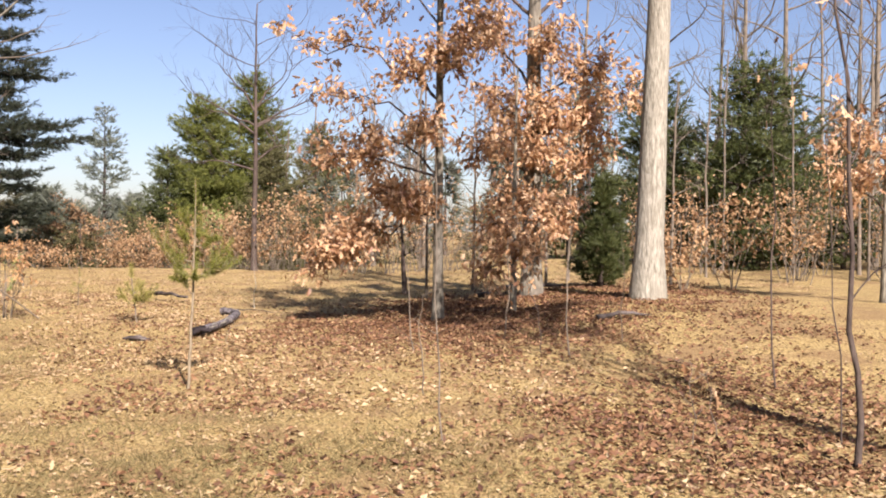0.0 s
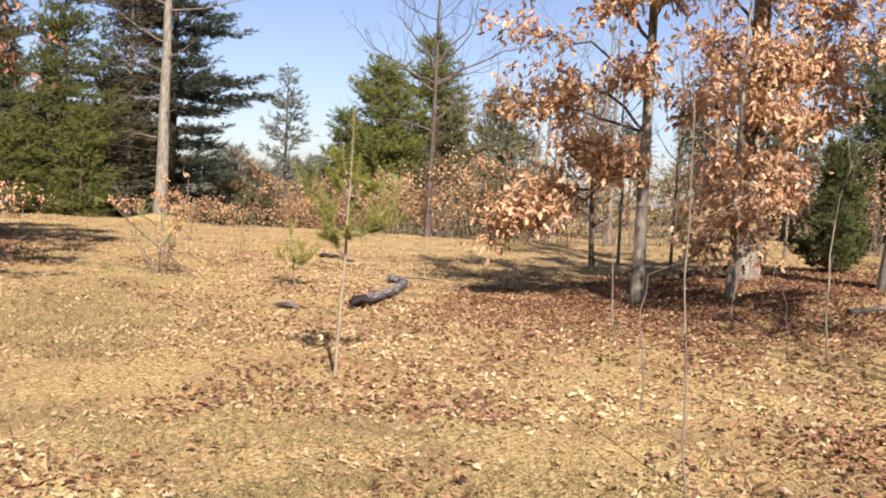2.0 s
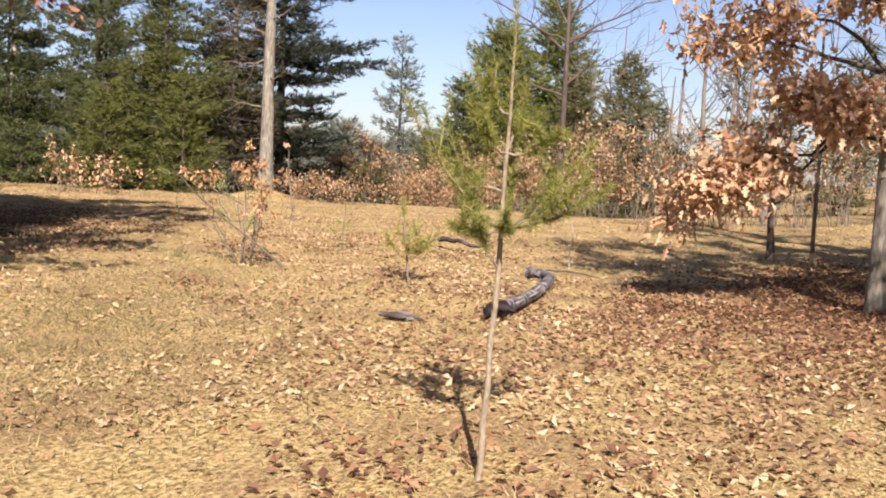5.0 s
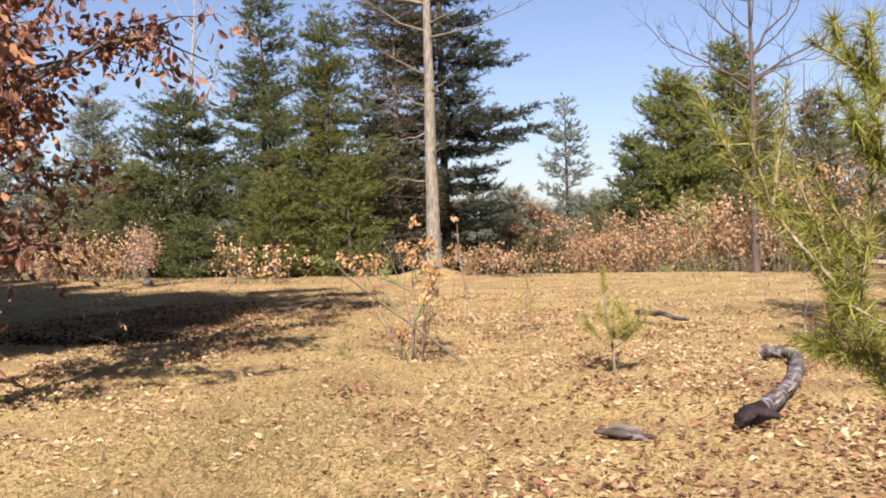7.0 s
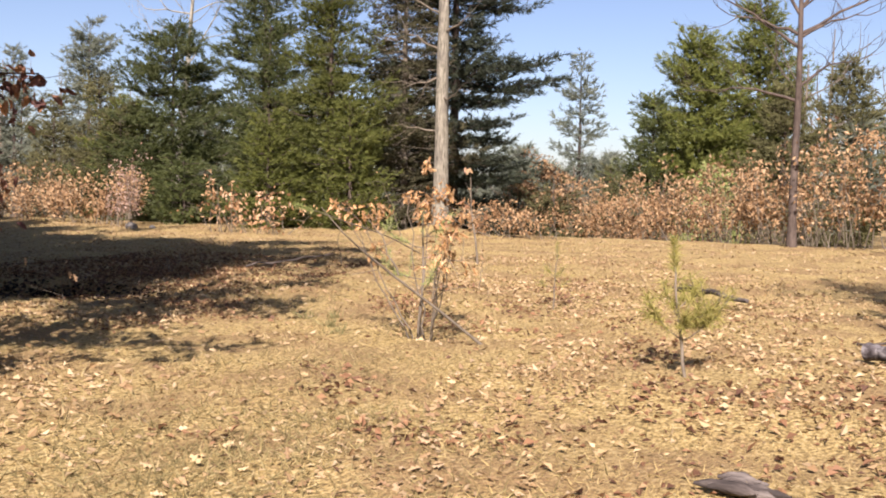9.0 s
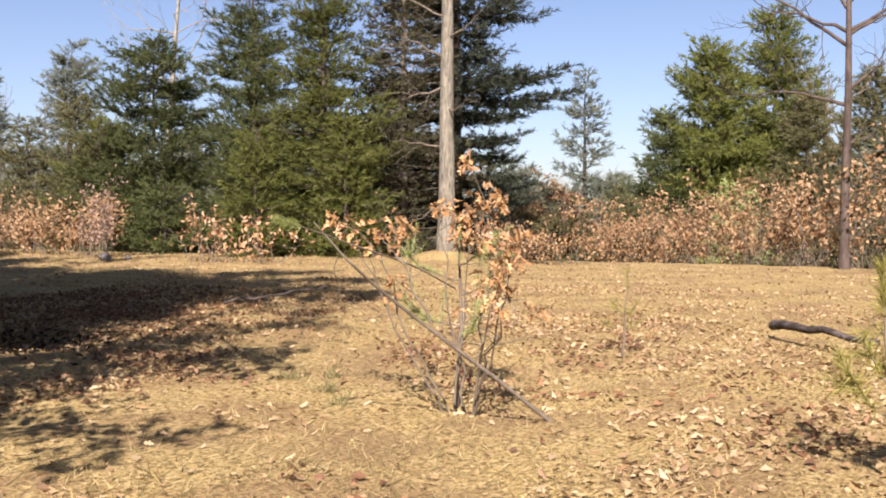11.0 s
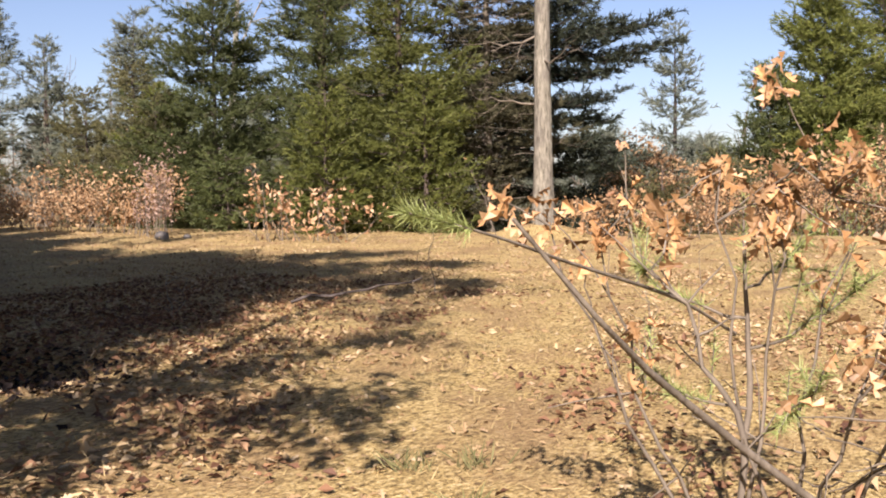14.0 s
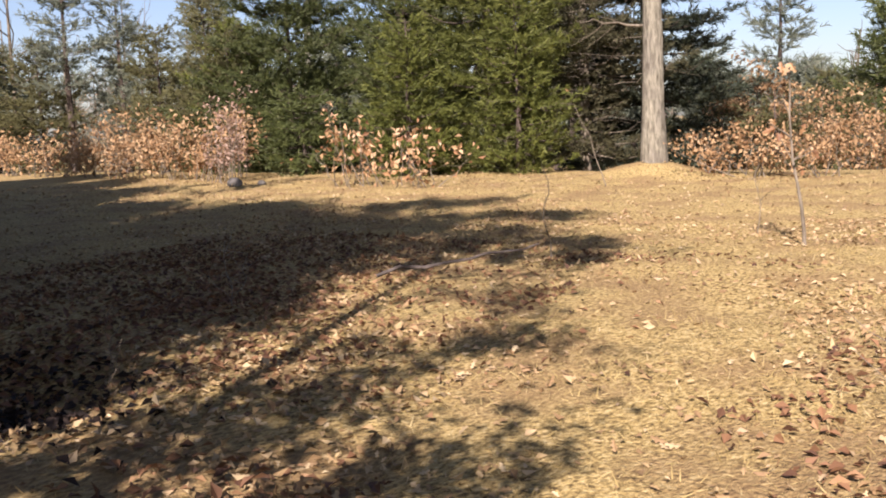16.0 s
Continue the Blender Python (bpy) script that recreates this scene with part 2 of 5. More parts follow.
def tube(geo, path, radii, sides=8, uneven=0.0, cap=True):
    """A tapered, slightly uneven round stem along a path."""
    path, radii = np.asarray(path, float), np.asarray(radii, float)
    n = len(path)
    ahead = np.gradient(path, axis=0)
    ahead /= np.maximum(1e-9, np.linalg.norm(ahead, axis=1))[:, None]
    side = unit(np.cross(ahead[0], (0.31, 0.95, 0.05) if abs(ahead[0][1]) < 0.9 else (1, 0, 0)))
    rings = []
    turn = np.arange(sides) * 2 * np.pi / sides
    for i in range(n):
        side = unit(side - ahead[i] * side.dot(ahead[i]))
        up = np.cross(ahead[i], side)
        r = radii[i] * (1 + uneven * rng.uniform(-1, 1, sides))
        rings.append(path[i] + (np.cos(turn) * r)[:, None] * side + (np.sin(turn) * r)[:, None] * up)
    verts = np.concatenate(rings)
    k = np.arange(sides)
    faces = [np.stack([i * sides + k, i * sides + (k + 1) % sides, (i + 1) * sides + (k + 1) % sides, (i + 1) * sides + k], 1) for i in range(n - 1)]
    geo.add(verts, np.concatenate(faces), True)
    if cap:
        for i, flip in ((0, True), (n - 1, False)):
            ring = rings[i]
            mid = np.vstack([ring, ring.mean(0)])
            tri = np.stack([k, (k + 1) % sides, np.full(sides, sides)], 1)
            geo.add(mid, tri[:, ::-1] if flip else tri)


def bend(a, b, n, sag=0.0, wobble=0.0):
    """A path from a to b with a sag and a random wobble."""
    a, b = np.asarray(a, float), np.asarray(b, float)
    u = np.linspace(0, 1, n)[:, None]
    p = a + (b - a) * u
    p[:, 2] += sag * (4 * u * (1 - u))[:, 0]
    if wobble:
        w = rng.normal(0, wobble, (n, 3)) * np.sqrt(u * (1 - 0.3 * u))
        w[0] = 0
        p += w
    return p


def template(shape):
    """A small leaf, blade or tuft, one unit long along y."""
    if shape == "oak":
        half = np.array([(0, 0), (0, .4), (0, .74), (0, 1), (-.24, .25), (-.09, .40), (-.32, .6), (-.10, .74), (-.16, .93)])
        tri = np.array([(0, 1, 4), (1, 5, 4), (1, 2, 5), (5, 2, 6), (2, 7, 6), (2, 3, 7), (7, 3, 8)])
        left = np.c_[half, 0.35 * np.abs(half[:, 0]) - 0.22 * half[:, 1] ** 2]
        right = left * (-1, 1, 1)
        verts = np.vstack([left, right[4:]])
        other = tri.copy()
        other[other >= 4] += 5
        return verts, np.vstack([tri, other[:, ::-1]])
    if shape == "leaf":
        verts = np.array([(0, 0, 0), (0, .5, -.05), (0, 1, -.25), (-.26, .35, .08), (-.22, .75, -.02), (.26, .35, .08), (.22, .75, -.02)])
        return verts, np.array([(0, 1, 3), (3, 1, 4), (1, 2, 4), (0, 5, 1), (5, 6, 1), (1, 6, 2)])
    if shape == "small":
        verts = np.array([(0, 0, 0), (-.30, .5, .10), (0, 1, -.2), (.30, .5, .10)])
        return verts, np.array([(0, 2, 1), (0, 3, 2)])
    if shape == "blade":
        return np.array([(-.03, 0, 0), (.03, 0, 0), (0.02, .55, .03), (0, 1, -.06)]), np.array([(0, 1, 2), (0, 2, 3)])
    if shape == "needle":
        return np.array([(-.030, 0, 0), (.030, 0, 0), (0, 1, 0)]), np.array([(0, 1, 2)])
    if shape == "sprig":
        r = np.random.default_rng(12)
        verts, faces = [], []
        for i in range(8):
            a = i * 2.4
            start = np.array((0, 0.62 * i / 8, 0))
            d = unit((math.cos(a) * 0.85, 0.8, math.sin(a) * 0.6))
            w = unit(np.cross(d, r.normal(0, 1, 3))) * 0.062
            verts += [start - w, start + w, start + d * r.uniform(0.42, 0.62)]
            faces += [(3 * i, 3 * i + 1, 3 * i + 2)]
        return np.array(verts), np.array(faces)
    verts, faces = [], []
    r = np.random.default_rng(11)
    count = 8
    for i in range(count):
        a = i * 2.4
        d = unit((math.cos(a) * 0.75, 1.0, math.sin(a) * 0.5 + 0.1))
        s = unit(np.cross(d, r.normal(0, 1, 3))) * 0.072
        start = np.array((0, 0.1 * r.random(), 0))
        reach = 0.95 + 0.45 * r.random()
        verts += [start - s, start + s, start + d * reach]
        faces += [(3 * i, 3 * i + 1, 3 * i + 2)]
    return np.array(verts), np.array(faces)


SHAPES = {name: template(name) for name in ("oak", "leaf", "small", "blade", "needle", "tuft", "sprig")}


def scatter(geo, shape, at, along, size, roll=None, widen=1.0):
    """Many small pieces at once: each with its place, the way it points, its length and its roll."""
    at, along = np.asarray(at, float), np.asarray(along, float)
    n = len(at)
    if n == 0:
        return
    along = along / np.maximum(1e-9, np.linalg.norm(along, axis=1))[:, None]
    helper = np.where(np.abs(along[:, 2:3]) > 0.9, np.array([[1.0, 0, 0]]), np.array([[0, 0, 1.0]]))
    x = np.cross(along, helper)
    x /= np.linalg.norm(x, axis=1)[:, None]
    z = np.cross(x, along)
    roll = rng.uniform(0, 2 * np.pi, n) if roll is None else np.broadcast_to(roll, n)
    c, s = np.cos(roll)[:, None], np.sin(roll)[:, None]
    x, z = x * c + z * s, z * c - x * s
    verts, faces = SHAPES[shape]
    size = np.broadcast_to(size, n)[:, None, None]
    out = at[:, None] + size * (verts[None, :, 0:1] * widen * x[:, None] + verts[None, :, 1:2] * along[:, None] + verts[None, :, 2:3] * z[:, None])
    geo.add(out.reshape(-1, 3), (faces[None] + (np.arange(n) * len(verts))[:, None, None]).reshape(-1, 3))


def ball(n, radius):
    """Random points in a flattened ball."""
    d = rng.normal(0, 1, (n, 3))
    d /= np.linalg.norm(d, axis=1)[:, None]
    return d * (radius * rng.random(n) ** 0.45)[:, None] * np.array([1, 1, 0.75])


def trunk_path(height, lean=(0, 0), wobble=0.03, n=14, sink=0.1):
    z = np.linspace(-sink, height, n)
    u = np.clip(z / height, 0, 1)
    p = np.c_[lean[0] * u, lean[1] * u, z]
    p[:, :2] += np.cumsum(rng.normal(0, wobble, (n, 2)), 0) * u[:, None] * 0.6
    return p


def flare(z, r_base, r_top, height, root=0.35):
    u = np.clip(z / height, 0, 1)
    return (r_base + (r_top - r_base) * u) * (1 + root * np.exp(-np.maximum(z, 0) / 0.28))


def grow(geo, start, heading, length, radius, depth, tips, spread=0.6, split=3, sides=4, rise=0.1):
    """Recursive bare branching. Appends the ends of the last twigs to tips."""
    steps = 5 if depth > 1 else 4
    p, d, path = np.asarray(start, float), unit(heading), []
    path.append(p)
    for _ in range(steps):
        d = unit(d + rng.normal(0, 0.16, 3) + (0, 0, rise))
        p = p + d * length / steps
        path.append(p)
    tube(geo, path, np.linspace(radius, radius * 0.45, steps + 1), sides, cap=False)
    if depth <= 0:
        tips.append((p, d))
        return
    for i in range(split):
        at = path[max(1, int(rng.integers(2, steps + 1)))] if i else path[-1]
        way = unit(d + rng.normal(0, spread, 3))
        grow(geo, at, way, length * rng.uniform(0.5, 0.75), radius * 0.5, depth - 1, tips, spread, split, max(3, sides - 1), rise)


# ---- plants ----
def oak(name, at, height, r_base, r_top, limbs, label, bark, leaf_size=0.135, lean=(0, 0), group="oaks of the clearing", loose=None, shape="oak", leaf_mat=None, bare_top=0, more=1.9, cluster=20, tight=0.10):
    """An oak that keeps its withered leaves. limbs: (height on the trunk, end x, y, z from the base, leaves, spread)."""
    root = thing(name, at, label, "tree", group)
    wood = Geo()
    path = trunk_path(height, lean, 0.02)
    radii = flare(path[:, 2], r_base, r_top, height)
    tube(wood, path, radii, 14, 0.05)
    part("trunk", wood, bark, root)
    leaves = Geo()
    for from_z, ex, ey, ez, count, spread in limbs:
        count = int(count * more)
        i = int(np.argmin(np.abs(path[:, 2] - from_z)))
        start, end = path[i], np.array((ex, ey, ez))
        limb = Geo()
        span = np.linalg.norm(end - start)
        line = bend(start, end, 8, 0.10 * span, 0.05 * span)
        thick = max(0.012, min(0.34 * radii[i], 0.016 * span + 0.01))
        tube(limb, line, np.linspace(thick, 0.006, 8), 6, 0.05, cap=False)
        spots, ways = [], []
        twigs = max(6, count // cluster)
        for _ in range(twigs):
            j = int(rng.integers(4, 8))
            tip = line[-1] * 0.35 + line[j] * 0.65 + ball(1, spread * 1.7)[0]
            tube(limb, bend(line[j], tip, 4, 0, 0.03), np.linspace(0.007, 0.0025, 4), 3, cap=False)
            share = count // twigs
            base = line[j] + (tip - line[j]) * rng.uniform(0.25, 1.1, (share, 1)) + rng.normal(0, tight, (share, 3))
            spots.append(base)
            ways.append(unit(tip - line[j]) * 0.4 + rng.normal(0, 0.55, (share, 3)) + (0, 0, -0.55))
        part("limb", limb, M_DARKBARK, root)
        scatter(leaves, shape, np.concatenate(spots), np.concatenate(ways), leaf_size * rng.uniform(0.6, 1.2, sum(map(len, spots))))
    if bare_top:
        tips = []
        for _ in range(bare_top):
            top = Geo()
            i = int(rng.integers(8, 14))
            way = unit((rng.normal(), rng.normal(), rng.uniform(0.2, 0.9)))
            grow(top, path[i], way, height * 0.22, radii[i] * 0.55, 2, tips, 0.5, 3, 5)
            part("branch", top, M_DARKBARK, root)
        if loose:
            p, d = np.array([t[0] for t in tips]), np.array([t[1] for t in tips])
            p = np.repeat(p, loose, 0) + rng.normal(0, 0.22, (len(p) * loose, 3))
            scatter(leaves, "leaf", p, rng.normal(0, 0.6, p.shape) + (0, 0, -0.4), leaf_size * rng.uniform(0.7, 1.2, len(p)))
    part("foliage", leaves, leaf_mat or M_OAKLEAF, root, "withered orange-brown oak leaves", "stuff")
    return root


def conifer(name, at, height, radius, mat, label, style="pine", skirt=0.06, whorls=26, per=7, tuft=0.34, dense=1.0, bark=None, group="conifers at the wood's edge", r_trunk=None, fine=1.0):
    """A conifer: trunk, whorled boughs, and sprays of needles along them."""
    root = thing(name, at, label, "tree", group)
    wood, boughs, crown = Geo(), Geo(), Geo()
    path = trunk_path(height, (0, 0), 0.02)
    rt = r_trunk or 0.018 * height + 0.03
    tube(wood, path, flare(path[:, 2], rt, 0.012, height, 0.2), 8, 0.05)
    part("trunk", wood, bark or M_DARKBARK, root)
    spots, ways, sizes = [], [], []
    turn = rng.random() * 6
    lopsided = rng.uniform(0, 2 * np.pi)
    lumps = rng.uniform(0.62, 1.5, (12, 7))
    for w in range(whorls):
        u = skirt + (1 - skirt) * ((w + rng.random() * 0.6) / whorls)
        if style == "cedar":
            reach = radius * (1 - u) ** 0.62 * (0.85 + 0.15 * math.cos(w * 1.7))
        elif style == "bushy":
            reach = radius * min(1.0, 0.75 + 1.2 * u) * (1 - u) ** 0.5
        else:
            reach = radius * (1 - u) ** 0.6 * (0.7 + 0.45 * rng.random())
        for b in range(per):
            turn += 2.399 + rng.normal(0, 0.3)
            length = max(0.18, reach * rng.uniform(0.6, 1.1) * lumps[min(11, int(u * 12)), int(turn * 7 / 6.2832) % 7])
            h = min(height * 0.985, u * height + rng.normal(0, 0.12))
            out = np.array((math.cos(turn), math.sin(turn), 0))
            side = np.array((-out[1], out[0], 0))
            if style == "cedar":
                end = out * length * 0.9 + (0, 0, 0.5 * length)
                sag = -0.10 * length
            else:
                end = out * length + (0, 0, (0.34 if u > 0.4 else 0.04) * length)
                sag = -0.09 * length
            start = np.array((np.interp(h, path[:, 2], path[:, 0]), np.interp(h, path[:, 2], path[:, 1]), h))
            line = bend(start, start + end, 5, sag, 0.03)
            tube(boughs, line, np.linspace(0.012 + 0.006 * length, 0.004, 5), 3, cap=False)
            if lumps[min(11, int(u * 12)), int(turn * 7 / 6.2832) % 7] < 0.74 and rng.random() < 0.7:
                continue
            along_bough = unit(line[-1] - line[2])
            fans = max(1, int(0.8 + 0.95 * length * dense + rng.random()))
            for n in range(fans):
                q = 1.0 if n == 0 else 0.35 + 0.6 * rng.random()
                hub = np.array([np.interp(q, np.linspace(0, 1, 5), line[:, c]) for c in range(3)])
                wide = 0.0 if n == 0 else rng.choice((-1, 1)) * rng.uniform(0.08, 0.26) * length * (1.2 - 0.8 * q)
                way = unit(along_bough + side * (np.sign(wide) * 0.55) + (0, 0, 0.5 if style == "cedar" else 0.15))
                across = unit(np.cross(way, (0, 0, 1.0)))
                over = np.cross(across, way)
                count = int(fine * (9 + 6 * rng.random()))
                w = np.clip(rng.normal(0, 1, (count, 3)), -1.5, 1.5) * tuft * np.array((0.68, 0.38, 0.22))
                spots.append(hub + side * wide - way * 0.3 * tuft + w[:, :1] * way + w[:, 1:2] * across + w[:, 2:] * over)
                ways.append(way * 0.9 + across * (w[:, 1:2] * 1.6 / tuft) + rng.normal(0, 0.25, (count, 3)) + (0, 0, 0.1))
                sizes.append(tuft * rng.uniform(0.45, 0.95, count))
    part("bough_framework", boughs, bark or M_DARKBARK, root, kind="stuff")
    scatter(crown, "tuft", np.concatenate(spots), np.concatenate(ways), np.concatenate(sizes))
    part("crown", crown, mat, root, kind="stuff")
    return root


def boughed_conifer(name, at, top, radius, mat, label, shape="broad", skirt=0.04, gap=0.42, per=6, tuft=0.26, rise=0.1, sag=-0.08, gaps=0.12, r_trunk=None, bark=None, bare_below=0.0, fullness=1.0, group="conifers at the wood's edge"):
    """A conifer of separate flat boughs with dark gaps between them; top is the height of its tip above the sea level of the plan."""
    root = thing(name, at, label, "tree", group)
    height = top - at[2]
    wood, sticks, crown = Geo(), Geo(), Geo()
    path = trunk_path(height, (0, 0), 0.025)
    tube(wood, path, flare(path[:, 2], r_trunk or 0.014 * height + 0.03, 0.012, height, 0.2), 8, 0.05)
    part("trunk", wood, bark or M_DARKBARK, root)
    spots, ways, sizes = [], [], []
    z, turn = skirt * height + 0.1, rng.uniform(0, 6)
    lumps = rng.uniform(0.9, 1.1, (8, 6)) if shape == "spruce" else rng.uniform(0.7, 1.28, (8, 6))
    while z < height * 0.985:
        u = z / height
        if shape == "broad":
            reach = radius * min(1.0, 0.72 + 0.9 * u) * (1 - u) ** 0.55
        elif shape == "cone":
            reach = radius * (1 - u) ** 0.8
        elif shape == "plume":
            reach = radius * (0.45 + 0.55 * math.sin(min(1.0, u * 1.1) * 2.6)) * (1 - u) ** 0.35
        else:
            reach = radius * (0.8 + 0.2 * math.cos(z * 2)) * (1 - u) ** 0.45
        reach *= rng.uniform(0.85, 1.12)
        turn += rng.uniform(0.3, 2.9)
        for b in range(per):
            a = turn + b * 2 * math.pi / per + rng.normal(0, 0.25)
            length = max(0.22, reach * rng.uniform(0.62, 1.08) * lumps[min(7, int(u * 8)), int(a / 6.2832 * 6) % 6])
            out = np.array((math.cos(a), math.sin(a), 0))
            side = np.array((-out[1], out[0], 0))
            h = min(height * 0.99, z + (0.10 if shape == "spruce" else 0.6 * gap) * rng.normal(0, 1))
            start = np.array((np.interp(h, path[:, 2], path[:, 0]), np.interp(h, path[:, 2], path[:, 1]), h))
            lift = (rise + 0.45 * max(0.0, u - 0.55)) * length
            line = bend(start, start + out * length + (0, 0, lift), 6, sag * length, 0.025 * length)
            line[-1, 2] += 0.05 * length
            tube(sticks, line, np.linspace(0.010 + 0.007 * length, 0.004, 6), 3, cap=False)
            if u < bare_below or rng.random() < gaps:
                for _ in range(4):
                    q = line[int(rng.integers(2, 6))]
                    tube(sticks, bend(q, q + out * 0.25 * length + side * rng.normal(0, 0.3 * length) + (0, 0, rng.normal(-0.05, 0.1)), 3, 0, 0.02), (0.006, 0.004, 0.002), 3, cap=False)
                continue
            n = max(3, int(fullness * (3 + length / 0.15)))
            q = np.linspace(0.12, 1.0, n) + rng.normal(0, 0.02, n)
            hub = np.stack([np.interp(q, np.linspace(0, 1, 6), line[:, k]) for k in range(3)], 1)
            hand = np.where(np.arange(n) % 2 == 0, 1.0, -1.0)
            arm = (0.12 + 0.46 * np.minimum(1, 1.2 - q) * length) * rng.uniform(0.6, 1.15, n)
            twig = unit(line[-1] - line[2]) * 0.75 + hand[:, None] * side * 0.75 + rng.normal(0, 0.12, (n, 3)) + (0, 0, 0.05)
            twig[-1] = unit(line[-1] - line[2])
            twig /= np.linalg.norm(twig, axis=1)[:, None]
            m = np.maximum(1, (arm / (0.53 * tuft)).astype(int))
            pick = np.repeat(np.arange(n), m)
            f = rng.uniform(0.0, 1.0, len(pick))
            spots.append(hub[pick] + twig[pick] * (f * arm[pick])[:, None] + rng.normal(0, 0.045, (len(pick), 3)) * (1, 1, 0.4 if shape == "spruce" else 1) + np.c_[np.zeros((len(pick), 2)), -0.06 * f * arm[pick]])
            ways.append(twig[pick] + rng.normal(0, 0.32, (len(pick), 3)) + (0, 0, 0.05))
            sizes.append(tuft * rng.uniform(0.65, 1.15, len(pick)))
        z += gap * rng.uniform(0.75, 1.25) * (1.0 if u < 0.7 else 0.75)
    part("bough_framework", sticks, bark or M_DARKBARK, root, kind="stuff")
    scatter(crown, "sprig", np.concatenate(spots), np.concatenate(ways), np.concatenate(sizes))
    part("crown", crown, mat, root, kind="stuff")
    return root


def shrub(name, at, height, spread, stems, leaves, mat, label, group="oak brush at the wood's edge", leaf=0.10, shape="small", low=0.15):
    """A leafy clump of thin stems."""
    root = thing(name, at, label, "shrub", group)
    foliage = Geo()
    spots = []
    for _ in range(stems):
        wood = Geo()
        foot = np.array((*rng.normal(0, 0.22 * spread, 2), -0.04))
        top = np.array((*(foot[:2] * 1.6 + rng.normal(0, 0.45 * spread, 2)), height * rng.uniform(0.6, 1.0)))
        line = bend(foot, top, 6, 0, 0.04)
        tube(wood, line, np.linspace(0.014, 0.004, 6), 4, cap=False)
        for _ in range(4):
            j = int(rng.integers(2, 6))
            tip = line[j] + rng.normal(0, 0.28 * spread, 3) * (1, 1, 0.6) + (0, 0, 0.15)
            tip[2] = max(tip[2], 0.08)
            tube(wood, bend(line[j], tip, 3), (0.005, 0.004, 0.002), 3, cap=False)
            n = max(1, int(1.9 * leaves) // (stems * 4))
            spots.append(line[j] + (tip - line[j]) * rng.uniform(0.2, 1.1, (n, 1)) + rng.normal(0, 0.13, (n, 3)))
        part("stem", wood, M_TWIG, root)
    spots = np.concatenate(spots)
    spots = spots[spots[:, 2] > low * height * 0.5]
    scatter(foliage, shape, spots, rng.normal(0, 0.6, spots.shape) + (0, 0, -0.35), leaf * rng.uniform(0.6, 1.25, len(spots)))
    part("foliage", foliage, mat, root, kind="stuff")
    return root


def bare_tree(name, at, height, r_base, label, group="bare trees of the wood", depth=3, mat=None, limbs=9, low=0.4, lean=(0, 0), spread=0.5):
    root = thing(name, at, label, "tree", group)
    wood, tips = Geo(), []
    path = trunk_path(height, lean, 0.04)
    radii = flare(path[:, 2], r_base, 0.02, height, 0.25)
    tube(wood, path, radii, 9, 0.05)
    part("trunk", wood, mat or M_TWIG, root)
    for i in range(limbs):
        h = height * (low + (1 - low) * (i + rng.random()) / limbs)
        j = int(np.argmin(np.abs(path[:, 2] - h)))
        a = i * 2.4 + rng.normal(0, 0.4)
        way = (math.cos(a), math.sin(a), rng.uniform(0.25, 0.9))
        crown = Geo()
        grow(crown, path[j], way, height * rng.uniform(0.14, 0.24), max(0.012, radii[j] * 0.5), depth - 1, tips, spread, 3, 4)
        part("branch", crown, mat or M_TWIG, root)
    return root


def sapling(name, at, height, r, label, bends=0.03, twigs=4, leaves=0, lean=(0, 0), mat=None, group="thin saplings in the grass", leaf=0.10):
    """A thin stem with a few side twigs and a few leaves left on it."""
    root = thing(name, at, label, "sapling", group)
    wood = Geo()
    n = 9
    z = np.linspace(-0.04, height, n)
    line = np.c_[lean[0] * z / height, lean[1] * z / height, z]
    line[1:, :2] += np.cumsum(rng.normal(0, bends, (n - 1, 2)), 0)
    tube(wood, line, np.linspace(r, max(0.002, r * 0.3), n), 6, 0.06)
    part("stem", wood, mat or M_TWIG, root)
    spots = []
    for i in range(twigs):
        j = int(rng.integers(2, n))
        tip = line[j] + rng.normal(0, 0.16, 3) * (1, 1, 0.4) + (0, 0, 0.14)
        twig = Geo()
        tube(twig, bend(line[j], tip, 4, 0, 0.01), np.linspace(max(0.0025, r * 0.35), 0.0015, 4), 4, cap=False)
        part("twig", twig, mat or M_TWIG, root)
        spots.append((line[j], tip))
    if leaves:
        g = Geo()
        p = np.array([a + (b - a) * rng.uniform(0.3, 1.1) for a, b in (spots[int(rng.integers(0, len(spots)))] for _ in range(leaves))]) + rng.normal(0, 0.03, (leaves, 3))
        scatter(g, "oak", p, rng.normal(0, 0.5, p.shape) + (0, 0, -0.7), leaf * rng.uniform(0.7, 1.2, leaves))
        part("foliage", g, M_OAKLEAF, root, "a few withered tan leaves", "stuff")
    return root


def needles_along(geo, line, count, length, spread=0.9, start=0.0, forward=0.5):
    """Single needles round a shoot."""
    q = rng.uniform(start, 1.0, count)
    s = np.linspace(0, 1, len(line))
    at = np.stack([np.interp(q, s, line[:, k]) for k in range(3)], 1)
    d = unit(line[-1] - line[0])
    scatter(geo, "needle", at, d * forward + rng.normal(0, spread * 0.55, (count, 3)), length * rng.uniform(0.7, 1.15, count))


